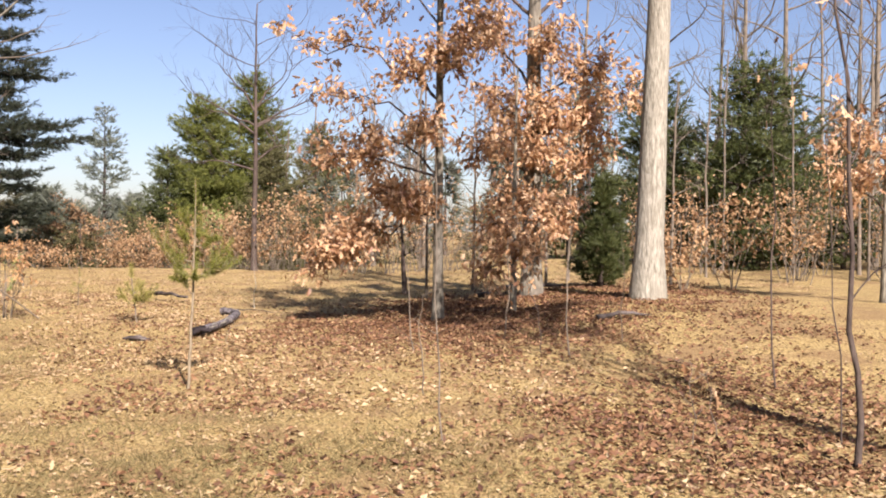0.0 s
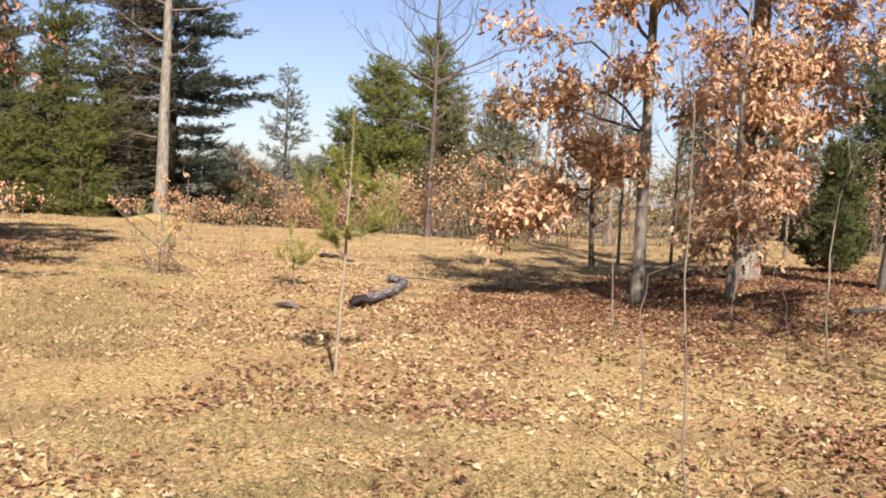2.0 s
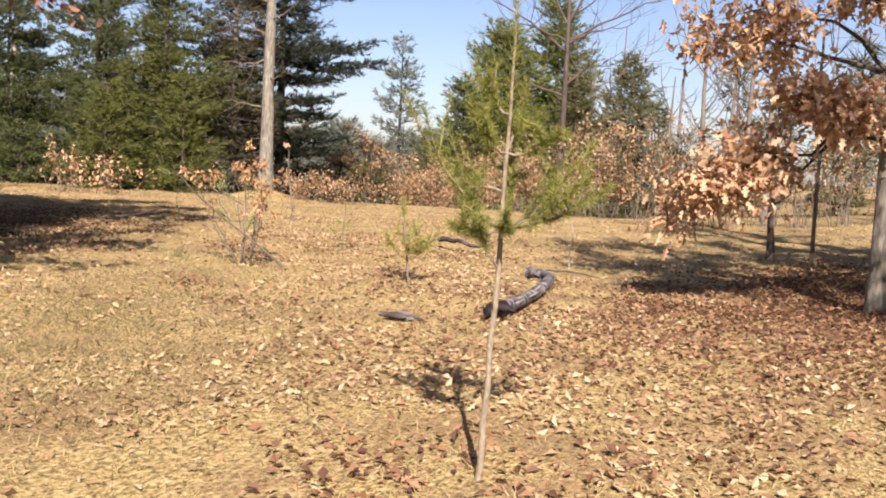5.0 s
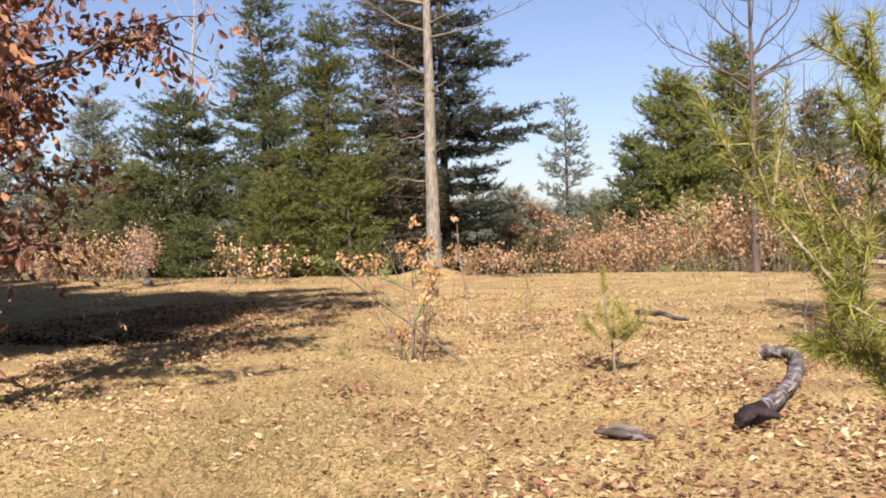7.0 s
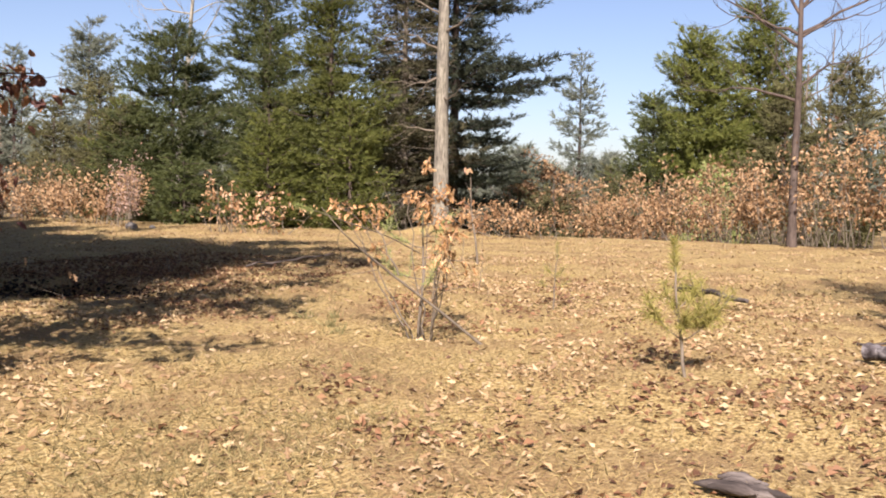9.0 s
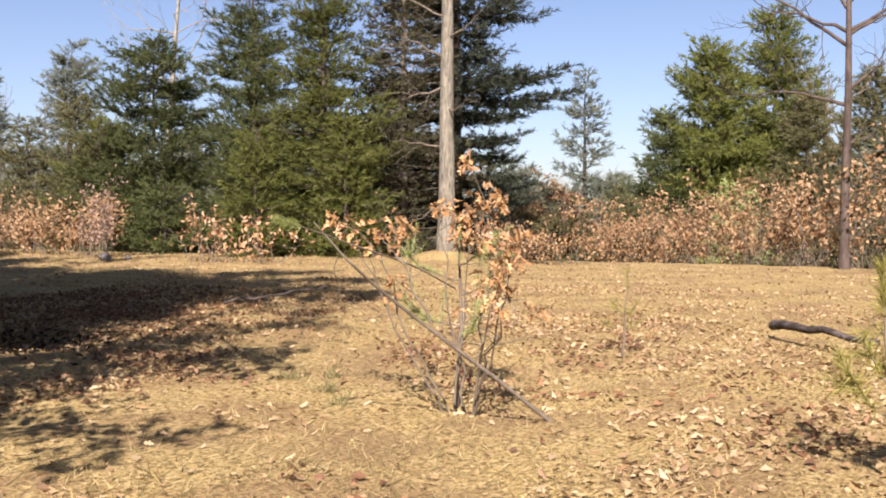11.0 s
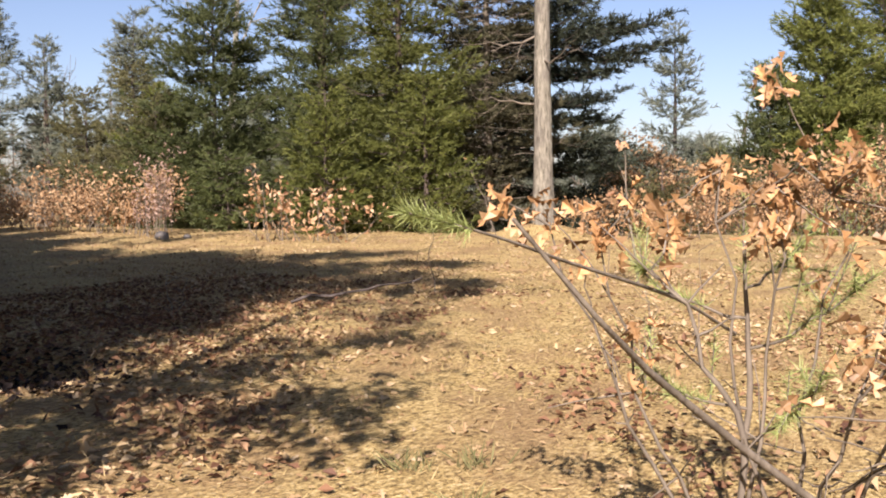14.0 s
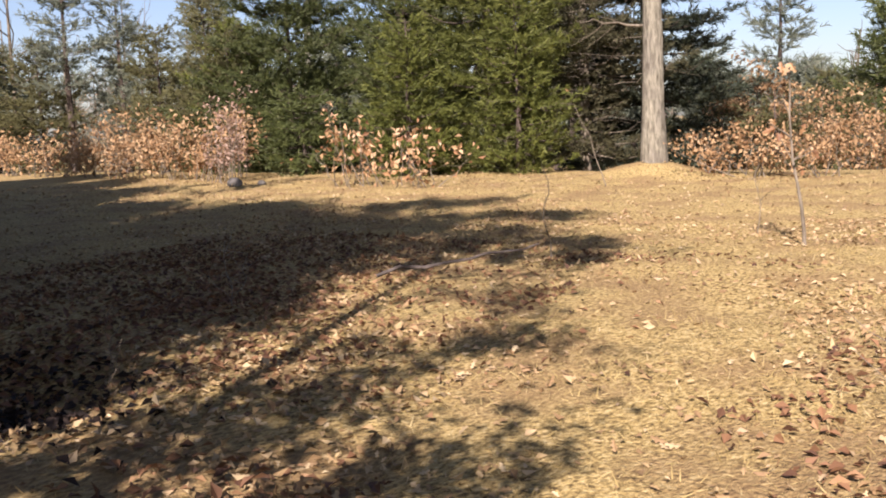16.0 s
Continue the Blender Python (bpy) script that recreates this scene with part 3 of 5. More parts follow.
def young_pine(name, at, height, boughs, mat, label, needle=0.085, per=230, r=0.016, crook=((0, 0, 0), (0, 0, 1)), group="young pines in the grass", lead=220, bark=None):
    """A young pine: crooked stem, single boughs and bottle-brush needles. boughs: (height on the stem, end x, y, z)."""
    root = thing(name, at, label, "tree", group)
    wood = Geo()
    knots = np.asarray(crook, float) * (1, 1, height)
    z = np.linspace(-0.04, height, 14)
    line = np.c_[np.interp(z, knots[:, 2], knots[:, 0]), np.interp(z, knots[:, 2], knots[:, 1]), z]
    line[1:-1, :2] += rng.normal(0, 0.004, (12, 2))
    tube(wood, line, r * np.linspace(1, 0, 14) ** 0.7 + 0.003, 8, 0.05)
    part("stem", wood, bark or M_TWIG, root)
    if lead:
        g = Geo()
        needles_along(g, line[-4:], lead, needle, 0.8, 0.0, 0.7)
        part("leader_needles", g, mat, root, kind="stuff")
    for from_z, ex, ey, ez, *bare in boughs:
        j = int(np.argmin(np.abs(z - from_z)))
        b = bend(line[j], (ex, ey, ez), 7, -0.10 * abs(ez - from_z) - 0.02, 0.012)
        stick, g = Geo(), Geo()
        tube(stick, b, np.linspace(r * 0.5, 0.003, 7), 5, cap=False)
        needles_along(g, b[5:] if bare else b[2:], 2 * per if bare else per, needle, forward=0.9 if bare else 0.5)
        for _ in range(0 if bare else 4):
            k = int(rng.integers(2, 6))
            side = b[k] + (b[-1] - b[k]) * 0.45 + rng.normal(0, 0.07, 3) + (0, 0, 0.05)
            t = bend(b[k], side, 4)
            tube(stick, t, np.linspace(r * 0.28, 0.002, 4), 4, cap=False)
            needles_along(g, t, per // 4, needle)
        bough = part("bough", stick, bark or M_TWIG, root)
        part("needles", g, mat, bough, kind="stuff")
    return root


# ---- the ground ----
def lattice(n, seed):
    return np.random.default_rng(seed).random((n, n))


def value_noise(x, y, scale, seed):
    """Smooth random bumps of the given size in metres."""
    g = lattice(64, seed)
    u, v = np.mod(np.asarray(x) / scale, 63), np.mod(np.asarray(y) / scale, 63)
    i, j = u.astype(int), v.astype(int)
    a, b = u - i, v - j
    a, b = a * a * (3 - 2 * a), b * b * (3 - 2 * b)
    return (g[i, j] * (1 - a) + g[i + 1, j] * a) * (1 - b) + (g[i, j + 1] * (1 - a) + g[i + 1, j + 1] * a) * b


def smooth_all(t):
    t = np.clip(t, 0, 1)
    return t * t * (3 - 2 * t)


def surface(x, y):
    """The height of the ground, with its bumps."""
    z = -0.12 + 0.45 * smooth_all((x + 1.5) / 5.5) * smooth_all((y - 8) / 8) + 0.12 * smooth_all((y - 20) / 14)
    z = z + 0.05 * (value_noise(x, y, 1.3, 3) - 0.5) + 0.035 * (value_noise(x, y, 0.42, 4) - 0.5)
    z = z - 1.35 * smooth_all((y - 34.2) / 13) * smooth_all((-3 - x) / 5)
    z = z - 0.34 * np.exp(-((x + 14.2) / 1.1) ** 2 - ((y - 17.9) / 0.65) ** 2)
    return z + 0.32 * np.exp(-((x + 16.45) ** 2 + (y - 33.1) ** 2) / 1.1)


far = np.geomspace(1, 900, 26)
gx = np.concatenate([-24 - far[::-1], np.linspace(-24, 9, 150), 9 + far])
gy = np.concatenate([-3 - far[::-1], np.linspace(-3, 36, 178), 36 + far])
X, Y = np.meshgrid(gx, gy, indexing="ij")
sheet = Geo()
i, j = np.meshgrid(np.arange(len(gx) - 1), np.arange(len(gy) - 1), indexing="ij")
k = (i * len(gy) + j).ravel()
sheet.add(np.stack([X.ravel(), Y.ravel(), surface(X, Y).ravel()], 1), np.stack([k, k + len(gy), k + len(gy) + 1, k + 1], 1), True)
ground = new("ground", sheet.mesh("ground", M_GROUND))
tagged(ground, "dry straw-coloured grass clearing with bare patches", "ground", kind="structure")


def on_ground(x, y, sink=0.02):
    return (x, y, float(surface(np.array(x), np.array(y))) - sink)


def strewn(n, x0, x1, y0, y1, thin):
    """Random spots, kept where thin(x, y) exceeds a random number."""
    x, y = rng.uniform(x0, x1, n), rng.uniform(y0, y1, n)
    keep = thin(x, y) > rng.random(n)
    return x[keep], y[keep]


def near_walk(x, y, reach):
    """1 beside the line walked, falling off with the distance from it."""
    line = np.interp(y, [0, 4, 7, 12, 16, 22, 34], [0, -0.9, -2.3, -5.5, -8.9, -11.5, -16])
    return np.exp(-(np.abs(x - line) / reach) ** 2) * np.exp(-np.maximum(0, y - 17) / 14)


grass = Geo()
x, y = strewn(1000000, -22, 8, 0.5, 27, lambda x, y: near_walk(x, y, 5.0) * (0.4 + 0.6 * (value_noise(x, y, 1.7, 8) > 0.42)))
fx, fy = strewn(40000, -34, 8, 18, 34, lambda x, y: 0.3 + 0.7 * (value_noise(x, y, 1.7, 8) > 0.4))
x, y = np.concatenate([x, fx]), np.concatenate([y, fy])
d = np.c_[rng.normal(0, 1, (len(x), 2)), rng.uniform(0.0, 1.0, len(x)) ** 2]
scatter(grass, "needle", np.c_[x, y, surface(x, y) - 0.004], d, rng.uniform(0.03, 0.085, len(x)), widen=1.4)
tagged(new("dry_grass", grass.mesh("dry_grass", M_GRASS)), "short matted straw-coloured dead grass", "grass", kind="stuff")


dull = Geo()
x, y = strewn(300000, -9.5, 3.0, 3.4, 16, lambda x, y: np.maximum(np.exp(-((x + 1.6) / 2.6) ** 2 - ((y - 6.0) / 1.9) ** 2), 0.8 * np.exp(-((x + 6.3 + 0.4 * (y - 11.8)) / 1.1) ** 2 - ((y - 11.8) / 2.6) ** 2)) * (0.35 + 0.65 * (value_noise(x, y, 0.6, 18) > 0.4)))
d = np.c_[rng.normal(0, 1, (len(x), 2)), rng.uniform(0.0, 1.1, len(x))]
scatter(dull, "needle", np.c_[x, y, surface(x, y) - 0.004], d, rng.uniform(0.05, 0.12, len(x)), widen=1.3)
tagged(new("dull_grass", dull.mesh("dull_grass", M_DULLGRASS)), "patch of trampled olive-grey dead grass", "grass", kind="stuff")


def leafiness(x, y):
    patch = 0.10 + 0.95 * smooth_all((value_noise(x, y, 0.9, 21) - 0.38) / 0.25) * (0.35 + 0.65 * value_noise(x, y, 3.1, 22))
    trail = 1 - 0.75 * np.exp(-((x - np.interp(y, [0, 10, 16, 25], [-3.2, -6.4, -8.4, -13])) / 1.2) ** 2)
    return np.clip(patch * trail, 0, 1)


litter = Geo()
x, y = strewn(340000, -20, 8, 0.8, 27, lambda x, y: leafiness(x, y) * near_walk(x, y, 6.5))
fx, fy = strewn(36000, -32, 8, 20, 34, lambda x, y: 0.25 + 0.6 * leafiness(x, y))
x, y = np.concatenate([x, fx]), np.concatenate([y, fy])
close = near_walk(x, y, 2.2) > 0.6 * (0.6 + rng.random(len(x)))
for shape, pick, size in (("oak", close, 0.054), ("small", ~close, 0.062)):
    px, py = x[pick], y[pick]
    d = np.c_[rng.normal(0, 1, (len(px), 2)), rng.normal(0, 0.30, len(px))]
    scatter(litter, shape, np.c_[px, py, surface(px, py) + 0.006 + 0.02 * rng.random(len(px))], d, size * rng.uniform(0.35, 1.3, len(px)),
            roll=rng.normal(0, 0.5, len(px)) + np.pi * (rng.random(len(px)) < 0.4))
tagged(new("leaf_litter", litter.mesh("leaf_litter", M_LITTER)), "brown and tan fallen oak leaves strewn over the grass", "leaves", kind="stuff")



# Fallen russet leaves; the patches under trees also darken the shade by colour.
def russet(x, y):
    patch = 0.32 * smooth_all((value_noise(x, y, 0.65, 31) - 0.52) / 0.2) * smooth_all((value_noise(x, y, 2.3, 32) - 0.3) / 0.4)
    for cx, cy, r, k in ((0.2, 15.6, 3.2, 1.5), (2.6, 8.0, 1.1, 0.8), (1.5, 8.3, 0.8, 0.8), (2.2, 7.1, 0.8, 0.8), (1.7, 19.5, 2.5, 0.8), (1.2, 6.5, 1.0, 0.7), (-0.6, 5.4, 0.8, 0.6), (3.5, 6.5, 1.0, 0.8), (3.4, 9.5, 1.2, 0.7), (-4.2, 12.0, 0.9, 0.3), (-2.7, 9.4, 0.6, 0.5), (-14.6, 19.4, 1.6, 0.6), (-16.2, 21.4, 2.4, 0.6)):
        patch = patch + k * np.exp(-((x - cx) ** 2 + (y - cy) ** 2) / r ** 2) * (0.3 + value_noise(x, y, 0.5, 33))
    return np.clip(patch, 0, 1)


# real leaf fall, with extra dark leaves that deepen the shaded ground
carpet = Geo()
x, y = strewn(330000, -18, 6, 1.5, 24, lambda x, y: russet(x, y) * np.maximum(near_walk(x, y, 5.0), 1.0 * ((x > -3) | (x < -10)) * (y > 6)))
d = np.c_[rng.normal(0, 1, (len(x), 2)), rng.normal(0, 0.35, len(x))]
scatter(carpet, "small", np.c_[x, y, surface(x, y) + 0.008 + 0.022 * rng.random(len(x))], d, 0.065 * rng.uniform(0.45, 1.3, len(x)),
        roll=rng.normal(0, 0.5, len(x)))
tagged(new("russet_litter", carpet.mesh("russet_litter", M_REDLITTER)), "russet and dark brown fallen oak leaves, thicker to deepen tree shade", "leaves", kind="stuff")

# near-black pieces paint the shade in the hollow over its dark earth
hollow_dark = Geo()
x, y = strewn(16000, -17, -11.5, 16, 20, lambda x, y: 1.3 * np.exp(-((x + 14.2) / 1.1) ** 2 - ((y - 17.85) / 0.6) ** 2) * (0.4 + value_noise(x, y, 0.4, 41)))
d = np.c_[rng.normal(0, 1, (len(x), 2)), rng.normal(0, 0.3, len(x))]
scatter(hollow_dark, "small", np.c_[x, y, surface(x, y) + 0.012 + 0.03 * rng.random(len(x))], d, 0.085 * rng.uniform(0.5, 1.3, len(x)), roll=rng.normal(0, 0.5, len(x)))
tagged(new("leaf_mould", hollow_dark.mesh("leaf_mould", M_HOLLOWDARK)), "near-black leaves for dark earth and deep shade in a shallow hollow", "leaves", kind="stuff")

# ---- oaks beside the walk ----
oak("oak_tree", on_ground(3.57, 17.4, 0.05), 15, 0.27, 0.10, [(9, -2.2, -1.0, 10.5, 150, 0.9), (10, 2.2, 0.6, 11.5, 150, 0.9), (11, -0.8, 1.8, 13, 150, 0.9)],
    "tall oak with a straight pale grey trunk", M_PALEBARK, lean=(0.42, 0.1), bare_top=9)
oak("oak_tree", on_ground(1.68, 20.2, 0.05), 11, 0.21, 0.07,
    [(4.2, -1.1, -0.6, 5.5, 330, 0.6), (4.6, 0.3, -0.9, 5.3, 330, 0.6), (4.0, 1.3, -0.5, 4.7, 330, 0.6), (3.6, 2.0, 0.2, 4.4, 200, 0.5),
     (3.2, -0.9, -0.8, 4.1, 330, 0.55), (3.1, 0.2, -1.0, 3.9, 380, 0.55), (3.0, 1.2, -0.7, 3.7, 330, 0.5), (2.6, -1.2, -0.9, 3.1, 300, 0.5),
     (2.5, 0.0, -1.1, 3.0, 340, 0.45), (2.4, 1.1, -0.8, 2.9, 240, 0.45), (2.0, -0.7, -0.9, 2.1, 260, 0.4), (1.6, 0.5, -0.8, 1.5, 200, 0.4),
     (1.5, -0.9, -0.9, 1.2, 200, 0.4), (1.4, 0.7, -0.6, 2.0, 120, 0.4), (5.5, -1.6, 0.6, 7.0, 300, 0.8), (6.0, 1.6, 0.4, 7.5, 300, 0.8), (7.0, 0.0, 1.0, 8.8, 300, 0.9)],
    "oak hung with withered orange-brown leaves, thick grey trunk", M_BARK)
oak("oak_tree", on_ground(-0.23, 16.7, 0.05), 8.5, 0.095, 0.035,
    [(1.7, -1.85, -0.6, 1.25, 300, 0.42), (1.9, -2.1, -0.2, 1.0, 130, 0.35), (2.2, -1.0, -0.5, 2.2, 260, 0.40), (2.3, -0.4, -0.6, 2.0, 150, 0.35),
     (2.6, -2.0, -0.1, 2.9, 190, 0.42), (2.8, -1.4, 0.3, 3.3, 130, 0.45), (3.2, -1.9, -0.3, 3.9, 80, 0.45), (3.6, -2.7, 0.3, 5.2, 90, 0.5),
     (3.8, -0.8, -0.4, 4.6, 120, 0.45), (4.0, 0.1, -0.5, 4.7, 230, 0.45), (2.9, -0.2, -0.5, 3.5, 130, 0.35), (4.4, 0.7, 0.2, 5.4, 150, 0.5), (5.0, -1.4, 0.5, 6.2, 150, 0.6),
     (5.5, 0.4, -0.4, 6.8, 160, 0.6)],
    "slim oak with drooping limbs of orange-brown leaves", M_BARK, more=2.5)
oak("oak_tree", on_ground(1.1, 16.9, 0.05), 4.4, 0.06, 0.015,
    [(1.0, -0.5, -0.4, 0.75, 120, 0.32), (1.3, 0.2, -0.5, 1.2, 150, 0.35), (1.6, -0.4, -0.2, 1.6, 110, 0.35), (2.0, 0.4, -0.3, 2.1, 100, 0.35), (2.9, -0.3, 0.1, 3.2, 110, 0.4)],
    "young oak with yellow-tan leaves low on its stem", M_BARK)
# this oak's leaf colour holds the dark of its shaded side
oak("oak_tree", on_ground(-9.95, 12.7, 0.05), 11.5, 0.10, 0.02,
    [(4.3, 1.56, 0.5, 5.9, 150, 0.42), (2.8, 1.32, 0.44, 4.3, 150, 0.42), (3.5, 0.57, 0.3, 4.9, 150, 0.42), (2.5, 0.93, 0.29, 4.0, 150, 0.42), (2.5, 1.63, 0.63, 4.1, 150, 0.42), (4.2, 0.44, 0.2, 5.5, 150, 0.42), (4.2, -0.55, -0.23, 5.5, 150, 0.42), (3.4, -0.41, -0.14, 4.7, 150, 0.42), (3.1, 0.2, 0.2, 4.4, 150, 0.42), (7.1, 1.89, 0.47, 8.8, 150, 0.42), (6.8, -0.17, 0.13, 8.0, 150, 0.42), (7.5, 0.51, 0.22, 8.9, 150, 0.42), (5.1, -0.43, -0.17, 6.4, 150, 0.42), (4.6, 1.31, 0.54, 6.2, 150, 0.42), (3.6, 0.37, 0.2, 4.9, 150, 0.42), (2.0, 2.4, -1.68, 3.4, 150, 0.42), (2.0, 2.11, -2.06, 3.4, 150, 0.42), (4.0, 0.9, 0.34, 5.4, 150, 0.42), (5.6, 1.31, 0.59, 7.2, 150, 0.42), (2.0, 1.5, -1.75, 3.3, 150, 0.42), (8.4, -0.59, -0.28, 9.7, 150, 0.42), (8.6, 0.42, 0.36, 9.9, 150, 0.42), (6.9, -0.96, -0.54, 8.4, 150, 0.42), (6.3, 0.67, 0.37, 7.6, 150, 0.42),
     (2.2, -1.06, 0.48, 3.2, 160, 0.4), (2.4, -0.71, 0.51, 3.4, 160, 0.4), (2.1, -0.47, 1.02, 3.1, 160, 0.4), (2.0, -0.52, 0.47, 3.0, 160, 0.4), (1.9, -0.24, 0.81, 2.9, 160, 0.4), (3.2, -0.10, -0.76, 4.2, 160, 0.4), (3.0, 0.20, -0.34, 4.0, 160, 0.4),
     (1.2, 0.9, -0.7, 1.5, 150, 0.4), (1.6, 0.5, -0.5, 2.2, 150, 0.45), (1.8, 1.2, -0.9, 2.9, 160, 0.45), (0.9, 0.3, -0.5, 0.9, 120, 0.35), (2.0, 0.0, -0.9, 3.0, 150, 0.45), (1.5, -0.7, -0.7, 2.2, 150, 0.45), (1.0, -1.2, -0.3, 1.4, 150, 0.45), (1.3, -0.4, 0.4, 1.5, 120, 0.4), (2.2, 0.6, -0.1, 3.2, 150, 0.45),
     (2.4, 1.75, 1.3, 3.15, 60, 0.3), (2.7, 1.1, 1.9, 3.5, 110, 0.4), (2.9, 0.7, 1.5, 3.4, 90, 0.4), (1.9, -0.2, 1.7, 2.2, 90, 0.4), (1.6, -0.6, 1.5, 1.2, 60, 0.35)],
    "oak with orange leaves, many coloured dark as in their own shade", M_DARKBARK, more=1.25, leaf_mat=M_SHADELEAF, shape="leaf", leaf_size=0.115, cluster=24, tight=0.09)
for px, py, h in ((-13.4, 13.2, 10.0), (-16.8, 15.0, 11.0), (-21.5, 17.5, 11.0), (-14.5, 9.5, 11.5)):
    arms = [(h * rng.uniform(0.25, 0.6), math.cos(a) * rng.uniform(1.2, 2.6), math.sin(a) * rng.uniform(1.2, 2.6), h * rng.uniform(0.3, 0.95), 260, 0.85) for a in np.arange(13) * 2.4]
    oak("oak_tree", on_ground(px, py, 0.05), h, 0.2, 0.05, arms, "broad oak still holding its brown leaves", M_BARK, shape="small", leaf_size=0.19, more=2.0)
oak("oak_tree", on_ground(-11.4, 10.6, 0.05), 13.5, 0.17, 0.03,
    [(10.7, -2.54, -1.21, 13.0, 230, 0.6), (11.3, -1.34, -0.62, 13.2, 230, 0.6), (12.0, -0.04, 0.02, 13.5, 230, 0.6), (10.2, 1.61, 0.54, 12.2, 230, 0.6), (10.4, 2.60, 1.07, 12.8, 230, 0.6), (8.1, -0.35, -0.12, 9.8, 230, 0.6), (9.2, 0.32, -0.05, 10.8, 230, 0.6), (9.1, 1.08, 0.60, 11.0, 230, 0.6), (7.2, -0.85, -0.33, 9.0, 230, 0.6), (5.8, 0.68, 0.33, 7.5, 230, 0.6), (8.5, 2.30, 0.84, 10.8, 230, 0.6), (7.2, 3.31, 1.38, 9.8, 230, 0.6), (8.7, -4.05, -1.54, 11.5, 230, 0.6), (6.1, -0.64, -0.10, 7.8, 230, 0.6), (10.7, 0.00, -0.09, 12.2, 230, 0.6), (12.0, 0.80, 0.50, 13.8, 230, 0.6), (6.8, 0.65, 0.29, 8.5, 230, 0.6)],
    "tall oak with clumps of brown leaves high up", M_BARK, shape="small", leaf_size=0.21, more=2.3, cluster=36, tight=0.14)
# added oak out of view; its limb ends are set by where shade should land
shade_limbs = [(-2.6, 9.4, 6.2), (-4.0, 10.0, 7.2), (-1.0, 8.4, 6.8), (-5.2, 9.0, 7.8), (-1.8, 10.6, 8.2), (-0.3, 6.8, 8.6), (-3.4, 11.0, 7.0), (-4.6, 11.4, 8.2), (-2.6, 11.8, 8.6), (-1.0, 4.6, 7.5), (-5.4, 9.7, 7.5), (-0.3, 5.6, 7.5)]
oak("oak_tree", on_ground(6.3, 0.6, 0.05), 6.5, 0.10, 0.05, [(0.65 * z, x - 1.4, y + 2.8, z, 230, 0.75) for x, y, z in shade_limbs],
    "unseen oak added to cast shade on the clearing", M_BARK, shape="small", leaf_size=0.19, more=2.0, lean=(-0.4, 0.5))
for px, py, h, r in ((-24, -6, 10, 2.8), (-19, -9, 11, 3), (-14, -13, 11, 3), (-8, -16, 11, 3), (-2, -18, 11, 3), (4, -17, 11, 3), (10, -14, 11, 3), (15, -9, 11, 3), (18, -3, 10, 3), (20, 4, 10, 3), (21, 11, 10, 3), (20, 18, 9, 3), (-28, 2, 11, 3), (-30, 10, 11, 3)):
    boughed_conifer("pine_tree", on_ground(px, py), h, r, M_NEEDLE, "broad dark pine closing the clearing", "broad", 0.05, 0.8, 7, 0.85, 0.15, fullness=0.6)
for px, py, h, r in ((-15.2, 11.0, 10.0, 2.6), (-18.6, 13.5, 10.0, 2.8), (-22.6, 16.0, 10.5, 2.8), (-26.5, 19.0, 10.5, 2.8), (-31.0, 21.5, 10.5, 2.8)):
    boughed_conifer("pine_tree", on_ground(px, py), h, r, M_NEEDLE, "broad dark pine shading the grass", "broad", 0.05, 0.44, 10, 0.8, 0.12, gaps=0.03, fullness=1.1)
for px, py, h, r in ((-12.5, 13.3, 9.0, 1.5), (-14.6, 14.2, 9.0, 1.6), (-13.2, 11.6, 10.0, 1.8), (-16.2, 15.6, 9.0, 1.8)):
    conifer("pine_tree", on_ground(px, py), h, r, M_NEEDLE, "dark pine with a clear lower trunk", "bushy", 0.36, 18, 10, 0.62, 1.9, fine=0.75)
oak("oak_tree", on_ground(7.6, 16.8, 0.05), 5.5, 0.07, 0.02,
    [(1.6, -0.9, -0.3, 2.2, 170, 0.5), (2.0, 0.2, -0.5, 2.6, 170, 0.5), (2.4, -0.7, 0.2, 3.1, 170, 0.5), (3.0, 0.5, 0.1, 3.8, 140, 0.5)],
    "young oak in withered orange leaves", M_BARK)

# ---- the lone trunk before the dark spruce, and the conifers ----
lone = bare_tree("oak_tree", on_ground(-16.42, 33.1, 0.05), 15, 0.235, "tall straight bare oak on a small grassy mound", "oaks of the clearing", 3, M_BARK, 8, 0.45)
for h, ex, ey, ez in ((3.6, 0.75, -0.5, 3.75), (4.9, -1.1, -0.4, 5.6), (4.2, -0.9, -0.6, 4.0), (5.4, 0.9, -0.3, 5.8), (2.7, -1.0, -0.5, 2.9), (7.0, 4.0, -0.8, 7.5), (7.4, 2.6, -0.6, 8.3), (7.2, -2.0, -0.6, 8.4), (5.9, -1.5, -0.6, 6.9)):
    g, tips = Geo(), []
    line = bend((0, 0, h), (ex, ey, ez), 6, -0.12, 0.05)
    tube(g, line, np.linspace(0.035, 0.008, 6), 5, cap=False)
    for q in (2, 3, 4, 5):
        grow(g, line[q], line[q] - line[0] + rng.normal(0, 0.5, 3), 0.5, 0.010, 1, tips, 0.5, 2, 3)
    part("dead_limb", g, M_TWIG, lone, "bare crooked limb")

boughed_conifer("spruce_tree", on_ground(-20.2, 41.2), 18.5, 4.1, M_SPRUCE, "tall dark spruce with long level boughs", "spruce", 0.03, 0.74, 10, 0.36, 0.02, -0.05, 0.02, r_trunk=0.2, fullness=1.3)
boughed_conifer("spruce_tree", on_ground(-20.6, 38.2), 14.5, 2.9, M_DRYSPRUCE, "dark spruce with twiggy brown lower boughs", "spruce", 0.04, 0.30, 9, 0.30, 0.05, -0.10, 0.35, r_trunk=0.14, bark=M_TWIG)
